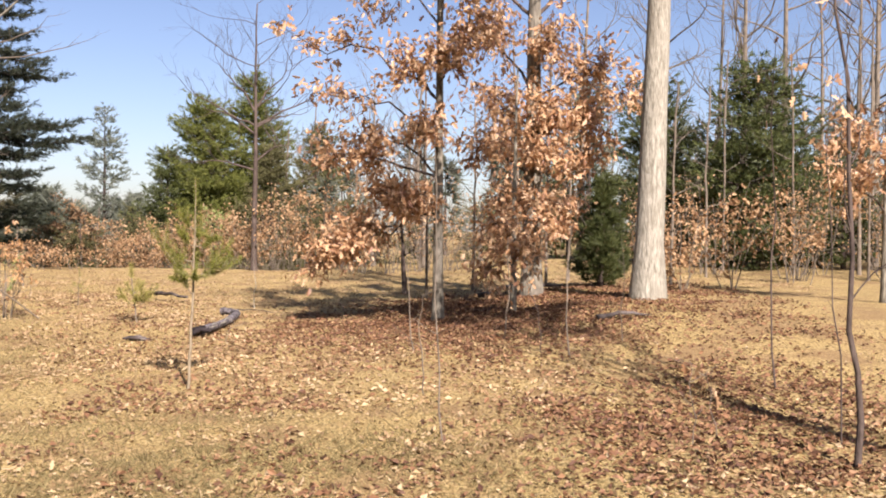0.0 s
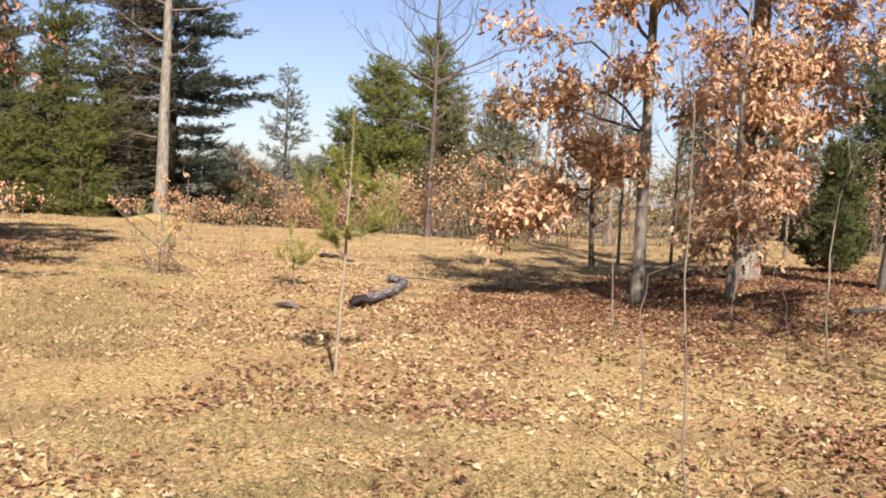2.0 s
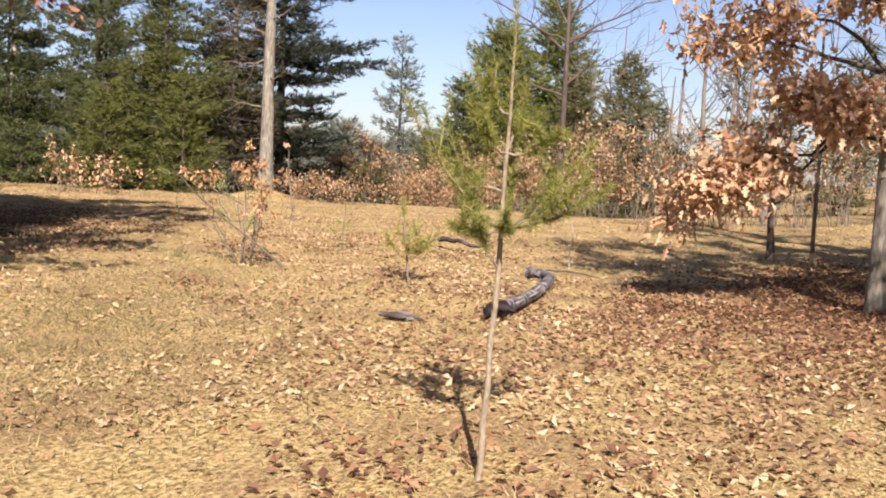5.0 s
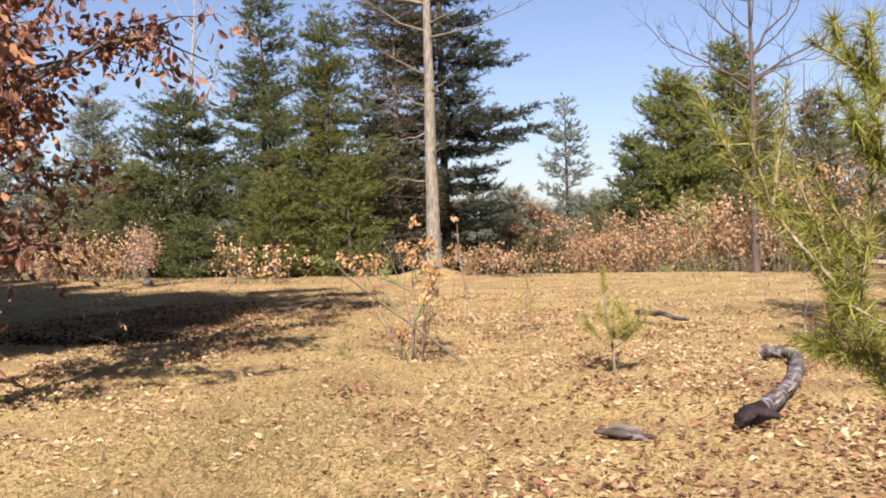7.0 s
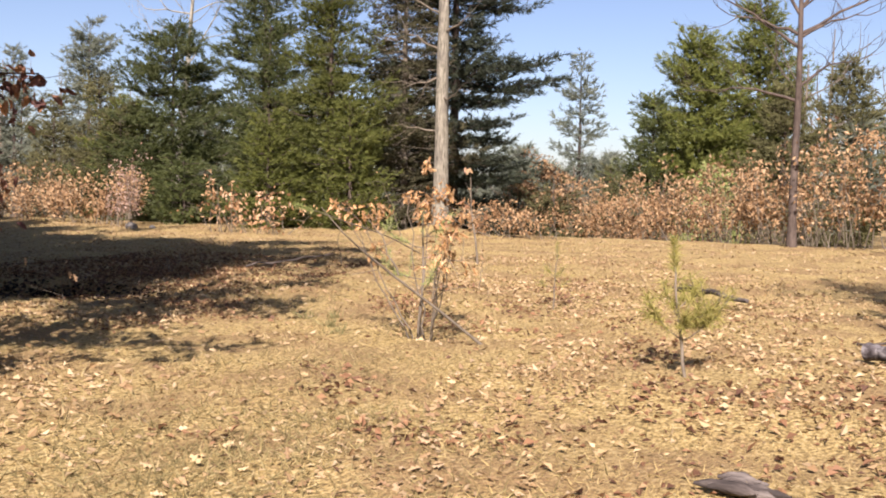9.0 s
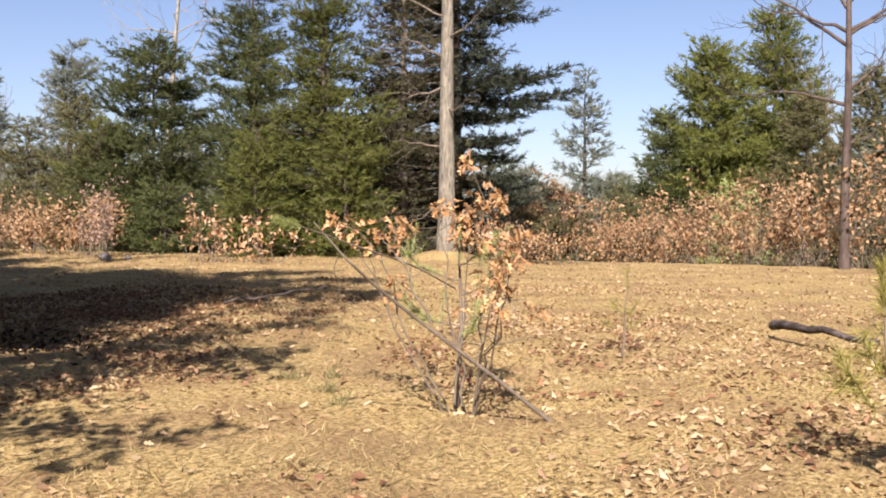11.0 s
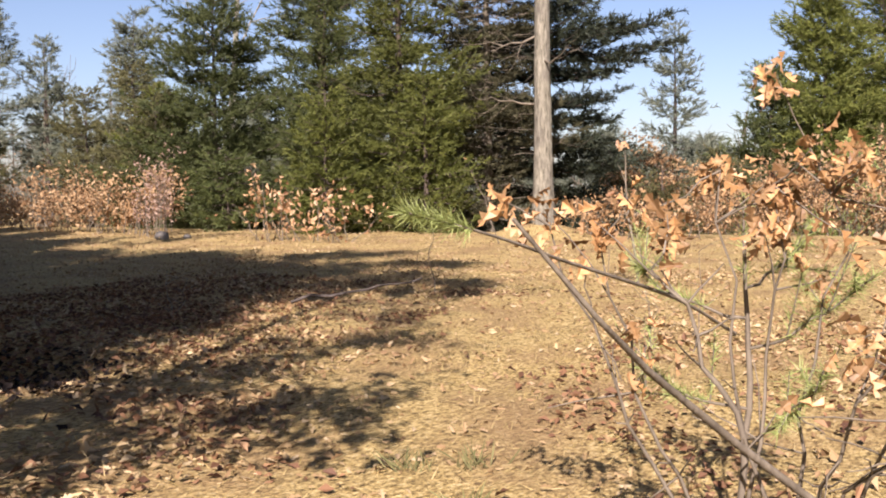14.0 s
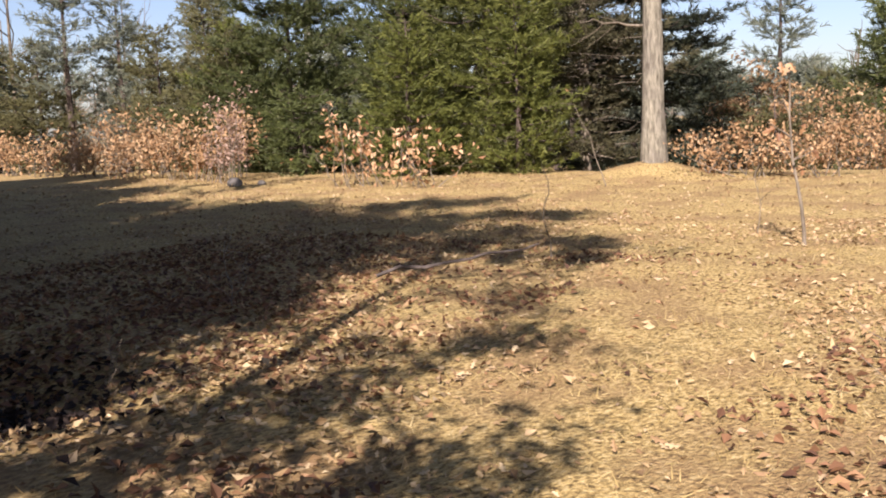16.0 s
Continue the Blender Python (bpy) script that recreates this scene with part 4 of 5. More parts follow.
boughed_conifer("hemlock_tree", on_ground(-21.9, 35.6), 9.4, 2.7, M_HEMLOCK, "yellow-green hemlock with a ragged pointed crown", "broad", 0.01, 0.50, 10, 0.25, 0.12, -0.14, 0.03, fullness=1.4)
boughed_conifer("hemlock_tree", on_ground(-22.6, 33.2), 3.6, 1.7, M_HEMLOCK, "bushy yellow-green hemlock at the edge", "broad", 0.01, 0.28, 10, 0.26, 0.08, -0.10, 0.03)
boughed_conifer("hemlock_tree", on_ground(-20.2, 34.2), 3.9, 1.6, M_HEMLOCK, "bushy yellow-green hemlock at the edge", "broad", 0.01, 0.28, 10, 0.26, 0.08, -0.10, 0.03)
boughed_conifer("pine_tree", on_ground(-24.9, 36.1), 6.9, 2.2, M_NEEDLE, "green pine with ascending boughs", "cone", 0.03, 0.38, 9, 0.26, 0.28, -0.08, 0.03, fullness=1.3)
boughed_conifer("pine_tree", on_ground(-29.7, 36.5), 7.2, 4.2, M_NEEDLE, "broad dark green pine, boughs to the ground", "broad", 0.03, 0.56, 9, 0.29, 0.12, -0.12, 0.03, fullness=1.5)
boughed_conifer("pine_tree", on_ground(-26.8, 34.0), 2.2, 2.0, M_NEEDLE, "low spreading skirt of a green pine", "broad", 0.05, 0.28, 10, 0.28, 0.05, -0.05, 0.03)
boughed_conifer("pine_tree", on_ground(-33.0, 37.4), 4.8, 2.5, M_CEDAR, "low olive-green pine among brush", "broad", 0.02, 0.36, 10, 0.34, 0.2, -0.06, 0.05)
boughed_conifer("pine_tree", on_ground(-30.0, 42.4), 12.5, 3.2, M_NEEDLE, "tall white pine with open plume-like boughs", "plume", 0.2, 0.6, 8, 0.42, 0.25, -0.10, 0.05)
boughed_conifer("pine_tree", on_ground(-26.9, 42.6), 8.6, 2.0, M_HAZEPINE, "slender pale blue-green pine behind others", "cone", 0.1, 0.34, 8, 0.34, 0.25, -0.08, 0.06)
boughed_conifer("pine_tree", on_ground(-45.2, 39.1), 9.5, 2.2, M_HAZEPINE, "thin grey-green pine with an open crown", "plume", 0.36, 0.5, 6, 0.40, 0.28, -0.08, 0.12)
boughed_conifer("pine_tree", on_ground(-44.6, 41.3), 7.9, 1.9, M_HAZEPINE, "thin grey-green pine with an open crown", "plume", 0.25, 0.5, 6, 0.40, 0.28, -0.08, 0.12)
boughed_conifer("pine_tree", on_ground(-54.2, 54.5), 12.0, 3.2, M_HAZEPINE, "hazy grey-green pine behind the brush", "plume", 0.1, 0.6, 7, 0.54, 0.28, -0.08, 0.08)
boughed_conifer("pine_tree", on_ground(-34.6, 37.6), 5.6, 2.5, M_OLIVE, "olive-green pine among brush", "broad", 0.02, 0.44, 8, 0.34, 0.22, -0.08, 0.1)
boughed_conifer("pine_tree", on_ground(-32.0, 36.0), 4.3, 2.2, M_OLIVE, "olive-green pine among brush", "broad", 0.02, 0.44, 8, 0.34, 0.22, -0.08, 0.1)
boughed_conifer("pine_tree", on_ground(-46.5, 38.6), 5.2, 2.4, M_OLIVE, "olive-green pine among brush", "broad", 0.02, 0.44, 8, 0.34, 0.22, -0.08, 0.1)
boughed_conifer("pine_tree", on_ground(-50.0, 38.0), 5.8, 2.6, M_OLIVE, "olive-green pine among brush", "broad", 0.02, 0.44, 8, 0.34, 0.22, -0.08, 0.1)
boughed_conifer("pine_tree", on_ground(-38.5, 38.6), 5.0, 2.2, M_OLIVE, "olive-green pine among brush", "broad", 0.02, 0.44, 8, 0.34, 0.22, -0.08, 0.1)
boughed_conifer("pine_tree", on_ground(-14.3, 54.9), 8.9, 3.6, M_CEDAR, "large green pine with an open upper crown", "broad", 0.04, 0.42, 10, 0.46, 0.25, -0.10, 0.05)
boughed_conifer("pine_tree", on_ground(-12.1, 57.2), 10.8, 3.4, M_CEDAR, "tall green pine with a ragged top", "broad", 0.04, 0.46, 10, 0.46, 0.25, -0.10, 0.05)
boughed_conifer("cedar_tree", on_ground(-16.2, 53.8), 5.9, 2.2, M_NEEDLE, "dense green cedar beside a pine", "broad", 0.03, 0.36, 9, 0.40, 0.3, -0.08, 0.04)
boughed_conifer("cedar_tree", on_ground(-10.2, 53.0), 6.0, 2.5, M_OLIVE, "bushy olive-green cedar behind brush", "broad", 0.03, 0.38, 9, 0.40, 0.3, -0.08, 0.04)
boughed_conifer("cedar_tree", on_ground(-7.9, 55.6), 7.4, 3.0, M_OLIVE, "olive-green cedar with several tops", "broad", 0.04, 0.42, 9, 0.42, 0.3, -0.08, 0.05)
boughed_conifer("pine_tree", on_ground(-22.7, 61.7), 8.9, 2.3, M_HAZEPINE, "distant grey-green pine with a thin pointed top", "plume", 0.12, 0.7, 6, 0.50, 0.32, -0.08, 0.15)
conifer("pine_tree", on_ground(-27.5, 64.0), 5.5, 2.2, M_HAZEPINE, "distant low grey-green pine", "pine", 0.15, 12, 6, 0.55, 0.9)
conifer("pine_tree", on_ground(-23.5, 71.0), 5.2, 1.8, M_HAZEPINE, "distant low grey-green pine", "pine", 0.15, 12, 6, 0.55, 0.9)
boughed_conifer("pine_tree", on_ground(9.6, 30.5), 7.0, 3.2, M_NEEDLE, "dusky green pine in front of bare woods", "broad", 0.02, 0.36, 10, 0.36, 0.2, -0.08, 0.05)
boughed_conifer("pine_tree", on_ground(7.2, 34.5), 6.8, 2.9, M_NEEDLE, "dusky green pine behind the oak", "broad", 0.02, 0.40, 10, 0.38, 0.2, -0.08, 0.05)
for px, py, h in ((13.5, 36.0, 4.0), (16.5, 34.0, 3.6), (19.5, 36.5, 4.2), (4.5, 38.0, 4.0), (11.8, 40.0, 5.0), (22.5, 34.0, 4.2)):
    boughed_conifer("pine_tree", on_ground(px, py), h, 1.9, M_NEEDLE, "low dusky pine under bare trees", "broad", 0.03, 0.42, 8, 0.34, 0.2)
for px, py, h in ((-19.5, 58.0, 3.4), (-10.8, 49.5, 3.5), (-7.4, 48.0, 3.8), (-4.2, 42.5, 3.6), (-1.5, 42.0, 3.4), (1.2, 42.5, 3.6), (-18.0, 46.0, 2.6), (-20.5, 48.0, 2.6), (-16.5, 50.0, 2.6)):
    boughed_conifer("pine_tree", on_ground(px, py), h - 0.8, 1.9, M_OLIVE, "low olive-green pine behind the brush", "broad", 0.03, 0.5, 7, 0.38, 0.2)
conifer("pine_tree", on_ground(3.25, 20.9), 2.3, 0.72, M_NEEDLE, "small green pine beside the pale oak trunk", "cedar", 0.03, 16, 8, 0.17, 3.0, group="young pines in the grass")
boughed_conifer("pine_tree", on_ground(-12.1, 47.8), 2.3, 1.5, M_SHOOT, "low bright yellow-green pine", "broad", 0.03, 0.3, 8, 0.3, 0.3)

# ---- brush along the edge of the wood ----
for px, py, h, w, n in ((-18.4, 47.6, 4.3, 1.5, 1000), (-17.2, 46.8, 3.3, 1.2, 480), (-19.7, 47.2, 3.0, 1.1, 420)):
    shrub("oak_brush", on_ground(px, py), h, w, 12, n, M_BRUSHLEAF, "tall clump of oak brush in withered orange leaves", leaf=0.15)
for px, py, h, w, n in ((-16.0, 45.6, 2.9, 1.2, 330), (-14.9, 44.2, 2.2, 1.2, 360), (-14.0, 43.0, 2.6, 1.1, 300), (-13.0, 41.6, 2.1, 1.2, 360), (-12.0, 40.4, 2.7, 1.0, 300), (-11.0, 39.4, 2.0, 1.2, 360),
                        (-10.0, 38.2, 2.6, 1.0, 320), (-9.0, 37.2, 1.9, 1.1, 360), (-8.0, 36.2, 2.6, 1.0, 300), (-7.0, 35.4, 2.0, 1.1, 320), (-6.0, 34.6, 2.8, 1.1, 300), (-5.2, 33.8, 3.0, 1.2, 340)):
    shrub("oak_brush", on_ground(px, py + rng.uniform(-0.5, 0.5)), h, w, 10, n, M_BRUSHLEAF, "clump of oak brush in withered tan-orange leaves", leaf=0.13)
for px, py in ((-15.0, 47.5), (-13.4, 46.0), (-11.8, 44.4), (-10.2, 42.8), (-8.6, 40.8), (-7.0, 38.8), (-9.4, 45.2), (-11.4, 47.6)):
    shrub("bare_thicket", on_ground(px, py), rng.uniform(2.8, 3.6), 1.4, 16, 130, M_BRUSHLEAF, "brown thicket of bare stems with scattered tan leaves")
for px, h, w, n in ((-15.2, 0.7, 0.7, 220), (-14.4, 0.8, 0.8, 240), (-13.4, 0.7, 0.8, 200)):
    shrub("oak_brush", on_ground(px, 33.2), h, w, 8, n, M_BRUSHLEAF, "low oak brush beneath the dark spruce")
for px in np.arange(-4.4, 4.0, 1.05):
    shrub("bare_thicket", on_ground(px, 33.6 + rng.uniform(-0.8, 2.0)), rng.uniform(2.2, 3.6), 1.2, 16, 170, M_BRUSHLEAF, "reddish thicket of bare thin stems with few leaves")
for px, py, h, n in ((-28.0, 31.6, 2.2, 620), (-29.5, 32.0, 1.9, 560), (-31.0, 32.2, 1.6, 520), (-32.6, 32.6, 1.9, 520), (-34.4, 32.8, 1.7, 480), (-36.3, 33.0, 1.5, 420), (-38.2, 33.4, 1.6, 420), (-28.8, 33.4, 3.0, 520), (-40.2, 33.6, 2.0, 460), (-42.4, 34.0, 1.8, 460), (-44.8, 34.6, 2.2, 460), (-33.4, 34.2, 2.6, 460), (-36.6, 34.8, 2.8, 460)):
    shrub("oak_brush", on_ground(px, py), 0.72 * h, 1.1, 9, 0.45 * n, M_BRUSHLEAF, "oak brush in withered orange leaves at the wood's edge", leaf=0.14)
for px, py, h in ((-36.5, 42.0, 4.2), (-38.6, 43.0, 4.6), (-40.8, 44.0, 4.4), (-42.8, 45.2, 5.0), (-45.0, 46.0, 4.6), (-47.4, 45.0, 5.0), (-49.8, 44.0, 4.8), (-52.4, 44.6, 5.2), (-41.5, 49.0, 5.2), (-46.2, 50.0, 5.4), (-50.5, 49.0, 5.4), (-55.2, 48.0, 5.4)):
    shrub("bare_thicket", on_ground(px, py), h, 2.0, 26, 150, M_BRUSHLEAF, "grey-brown thicket of bare stems in the shade")
shrub("beech_sapling", on_ground(-26.2, 30.9), 2.2, 0.6, 6, 200, M_PALELEAF, "young beech with pale pinkish-tan leaves")
shrub("beech_sapling", on_ground(-27.0, 31.1), 1.4, 0.7, 5, 130, M_PALELEAF, "young beech with pale pinkish-tan leaves")
for px, py, h, n in ((-21.6, 30.4, 1.7, 60), (-20.8, 30.3, 1.2, 55), (-19.9, 30.4, 0.8, 45), (-22.4, 30.6, 0.8, 40)):
    shrub("oak_sapling_clump", on_ground(px, py), h, 0.9, 5, n, M_OAKLEAF, "young red oaks with sparse rusty leaves", leaf=0.15)
shrub("oak_sapling_clump", on_ground(-16.25, 30.6), 2.5, 0.55, 1, 150, M_OAKLEAF, "single red oak sapling with leaves at its top", low=1.4)
for px, py, h, n in ((4.7, 19.6, 1.8, 170), (6.0, 20.6, 2.0, 170), (5.4, 24.0, 1.6, 150), (8.2, 23.0, 2.2, 200)):
    shrub("beech_sapling", on_ground(px, py), h, 0.7, 4, n, M_BRUSHLEAF, "thin sapling clump with tan leaves", leaf=0.12)
for px in np.arange(5.0, 24.0, 1.7):
    shrub("bare_thicket", on_ground(px, 31.0 + rng.uniform(-1.5, 3.0)), rng.uniform(1.8, 3.2), 1.4, 14, 130, M_BRUSHLEAF, "brown thicket of bare stems at the wood's edge")

for px, py, h in ((7.0, 26.5, 2.6), (8.6, 24.6, 2.4), (9.8, 27.0, 3.0), (11.0, 24.2, 2.8), (12.2, 26.4, 3.4), (13.4, 28.6, 3.4), (11.8, 22.0, 2.6), (14.6, 26.0, 3.4), (5.8, 28.5, 2.4)):
    shrub("bare_thicket", on_ground(px, py), h, 1.3, 13, 210, M_BRUSHLEAF, "brown thicket of bare stems with scattered leaves")
for px, py, h in ((12.4, 30.6, 4.4), (14.8, 29.4, 3.8), (11.6, 33.0, 5.0)):
    boughed_conifer("pine_tree", on_ground(px, py), h, 1.9, M_NEEDLE, "low dusky pine under bare trees", "broad", 0.03, 0.42, 8, 0.34, 0.2)

# ---- bare trees ----
forked = bare_tree("bare_tree", on_ground(-7.15, 34.1), 9.5, 0.11, "bare dark tree rising from the brush", mat=M_DARKBARK, limbs=9, low=0.62, depth=4)
for h, across, ez in ((4.9, -2.3, 6.2), (5.2, -1.7, 5.6), (5.1, 1.6, 5.7), (5.2, 2.9, 6.6), (5.7, -1.2, 7.2), (5.8, 1.4, 7.4), (3.6, -1.9, 3.8), (3.9, 1.3, 4.6)):
    g, tips = Geo(), []
    line = bend((0, 0, h), (0.894 * across, 0.447 * across, ez), 7, 0.12, 0.06)
    tube(g, line, np.linspace(0.045, 0.010, 7), 5, cap=False)
    for q in (2, 3, 4, 5, 6):
        grow(g, line[q], line[q] - line[0] + rng.normal(0, 0.8, 3) + (0, 0, 0.5), 0.9, 0.014, 2, tips, 0.5, 3, 3)
    part("limb", g, M_DARKBARK, forked, "crooked bare spreading limb")
for px, py, h, r in ((10.2, 34, 13, 0.17), (12.6, 37, 14, 0.2), (14.4, 33, 12, 0.14), (16.5, 38, 14, 0.2), (8.2, 39, 14, 0.2), (5.0, 38, 12, 0.16), (18.5, 35, 12, 0.16), (2.4, 37, 9, 0.12), (-1.2, 38, 8, 0.12), (-3.4, 40, 8, 0.12), (13.0, 30, 8, 0.08), (11.4, 27, 7, 0.06), (12.0, 31.5, 10, 0.09), (9.0, 33.0, 11, 0.10), (14.6, 35.0, 12, 0.12)):
    bare_tree("bare_tree", on_ground(px, py), h, r, "tall bare grey tree of the wood", limbs=10, low=0.28, depth=4 if 7 < px < 13 else 3)
for px, py, h in ((8.0, 28.5, 6.5), (9.4, 26.5, 6.0), (10.6, 24.5, 6.5), (6.6, 25.0, 5.0), (4.9, 21.5, 4.5), (2.9, 24.0, 5.0), (0.5, 23.5, 4.5), (-0.6, 22.0, 3.8), (2.2, 22.5, 5.5)):
    bare_tree("bare_sapling", on_ground(px, py), h, 0.035, "thin bare grey sapling", "thin saplings in the grass", limbs=7, low=0.35, depth=2, spread=0.4)
bare_tree("bare_tree", on_ground(-40.4, 47.8), 17, 0.26, "pale bare tree rising behind the pines", limbs=11, low=0.5, mat=M_PALEBARK, depth=4, lean=(1.5, 0.5))
bare_tree("bare_tree", on_ground(-1.2, 23.8), 2.2, 0.07, "dead dark stub with broken side limbs", limbs=4, low=0.4, mat=M_DARKBARK, depth=2)

# ---- young pines ----
RIGHT, AHEAD = np.array((0.932, 0.362, 0)), np.array((-0.362, 0.932, 0))


def sideways(rows):
    """Bough ends given as height on the stem, across, ahead and height of the end."""
    return [(h, *(RIGHT * a + AHEAD * b)[:2], z) for h, a, b, z in rows]


young_pine("young_pine", on_ground(-2.64, 9.60), 2.16,
           sideways([(1.12, -0.40, -0.02, 1.72), (1.12, -0.16, 0.04, 1.15), (0.98, -0.12, -0.04, 1.36), (1.15, 0.54, 0.04, 1.36), (1.22, 0.46, 0.10, 1.56), (1.2, 0.34, -0.12, 1.36), (1.30, -0.22, 0.10, 1.50),
                     (1.4, 0.26, -0.12, 1.58), (1.45, -0.12, -0.10, 1.68), (1.2, 0.12, 0.24, 1.45), (1.1, 0.04, -0.26, 1.24), (1.55, 0.14, 0.08, 1.80), (1.6, -0.08, 0.06, 1.86)]),
           M_YOUNG, "young pine, bare stem below and yellow-green needles above", 0.056, 640, 0.0145, ((0, 0, 0), (0.03, 0.02, 0.3), (0.05, 0.02, 0.55), (0.06, 0.02, 1)), lead=420, bark=M_PINESTEM)
young_pine("young_pine", on_ground(-5.36, 16.2), 1.02,
           sideways([(0.32, -0.30, 0, 0.62), (0.32, 0.33, 0.05, 0.64), (0.42, 0.15, -0.12, 0.55), (0.45, -0.15, 0.10, 0.70), (0.55, 0.10, 0.10, 0.72), (0.38, 0.20, 0.14, 0.50), (0.4, -0.02, -0.2, 0.52)]),
           M_YELLOW, "small yellowing pine seedling with brush-like tips", 0.10, 190, 0.011, ((0, 0, 0), (-0.05, 0, 0.35), (-0.09, -0.02, 0.7), (-0.1, -0.02, 1)), lead=320)
young_pine("young_pine", on_ground(-7.65, 19.4), 0.78, sideways([(0.25, -0.18, 0, 0.36), (0.25, 0.16, 0.1, 0.34), (0.4, 0.1, -0.1, 0.5), (0.4, -0.1, 0.05, 0.52)]),
           M_YELLOW, "thin pale pine seedling", 0.07, 60, 0.006, ((0, 0, 0), (0.04, 0, 1)), lead=120)
straggler = young_pine("young_pine", on_ground(-8.02, 16.95), 1.25,
           [(0.5, 0.32, -0.25, 0.75), (0.85, -0.35, -0.1, 1.05), (0.95, 0.2, 0.2, 1.15), (0.8, 0.42, -0.1, 1.02), (0.6, -0.28, -0.2, 0.72)],
           M_SHOOT, "straggling green pine growing through a small oak", 0.062, 260, 0.012, ((0, 0, 0), (0.05, -0.03, 0.5), (0.02, 0, 1)), lead=150)

g = Geo()
reach = np.array([(0.0, -0.02, 0.80), (-0.04, -0.5, 0.97), (-0.105, -1.15, 1.12), (-0.105, -1.34, 1.165), (-0.125, -1.51, 1.205), (-0.19, -1.66, 1.245)])
reach = np.stack([np.interp(np.linspace(0, 5, 16), range(6), reach[:, q]) for q in range(3)], 1)
reach[1:-1] = (reach[:-2] + 2 * reach[1:-1] + reach[2:]) / 4
tube(g, reach, np.linspace(0.006, 0.0025, 16), 6, 0.06)
shoot = part("bough", g, M_TWIG, straggler, "long bare bough with a green brush at its end")
g = Geo()
needles_along(g, reach[12:], 520, 0.048, 0.75, 0.0, 0.75)
part("needles", g, M_SHOOT, shoot, "bright green brush of long needles", "stuff")

# ---- the small leaning oak with single leaves ----
bush = thing("small_oak", on_ground(-7.95, 16.8), "small many-stemmed oak with a leaning stem and curled tan leaves", "shrub", "oaks of the clearing")
leaf_meshes = []
for bend_amount in (-0.45, 0.30, 0.70):
    g = Geo()
    v, f = SHAPES["oak"]
    v = v.copy()
    v[:, 2] += bend_amount * v[:, 1] ** 2 + 2.4 * v[:, 0] ** 2
    g.add(v * 0.066, f)
    leaf_meshes.append(g.mesh("leaf", M_BUSHLEAF))
lean_line = np.array([(0.65, 0.02, 0.02), (0.42, -0.34, 0.34), (0.16, -0.74, 0.68), (0.05, -1.05, 0.90), (0.03, -1.28, 1.04), (-0.07, -1.44, 1.24)])
g = Geo()
tube(g, np.stack([np.interp(np.linspace(0, 5, 16), range(6), lean_line[:, q]) for q in range(3)], 1), np.linspace(0.014, 0.004, 16), 8, 0.08)
part("leaning_stem", g, M_TWIG, bush, "bent grey stem leaning from the ground")
holds = []
for sx, sy, tx, ty, tz in ((-0.08, 0, -0.44, -0.50, 1.20), (-0.04, 0.02, -0.34, -0.44, 1.08), (0.06, 0.04, -0.08, -0.12, 1.32), (-0.02, 0.02, 0.12, -0.02, 1.30), (0.1, 0.05, 0.28, 0.04, 1.24),
                           (0.1, 0.02, 0.52, -0.48, 1.12), (0.12, 0, 0.68, -0.64, 1.06), (0.1, 0.04, 0.60, -0.58, 0.90), (0.14, -0.60, -0.05, -0.72, 1.15)):
    g = Geo()
    line = bend((sx, sy, 0.66 if sy < -0.5 else -0.02), (tx, ty, tz), 9, 0, 0.03)
    tube(g, line, np.linspace(0.009, 0.0025, 9), 5, 0.05, cap=False)
    stem = part("stem", g, M_TWIG, bush)
    for _ in range(7):
        q = int(rng.integers(3, 9))
        tip = line[q] + rng.normal(0, 0.11, 3) + (0, 0, 0.06)
        twig = Geo()
        tube(twig, bend(line[q], tip, 4, 0, 0.008), np.linspace(0.004, 0.0015, 4), 4, cap=False)
        part("twig", twig, M_TWIG, stem)
        if q > 5:
            holds.append((tip, tip - line[q]))
    holds.append((line[-1], line[-1] - line[-2]))
for n in range(420):
    p, d = holds[int(rng.integers(0, len(holds)))]
    p = p + rng.normal(0, 0.035, 3)
    if p[2] < 0.72 or p[1] < -0.8:
        continue
    ob = new("leaf", leaf_meshes[n % 3])
    ob.parent = bush
    way = Vector((unit(d) * 0.3 + rng.normal(0, 0.4, 3) + np.array((0, 0, -0.75))).tolist())
    ob.matrix_local = Matrix.Translation(p.tolist()) @ way.to_track_quat("Y", "Z").to_matrix().to_4x4() @ pose(0, 0, 0, 0, rng.uniform(0, 360), 0) @ Matrix.Scale(rng.uniform(0.6, 1.2), 4)

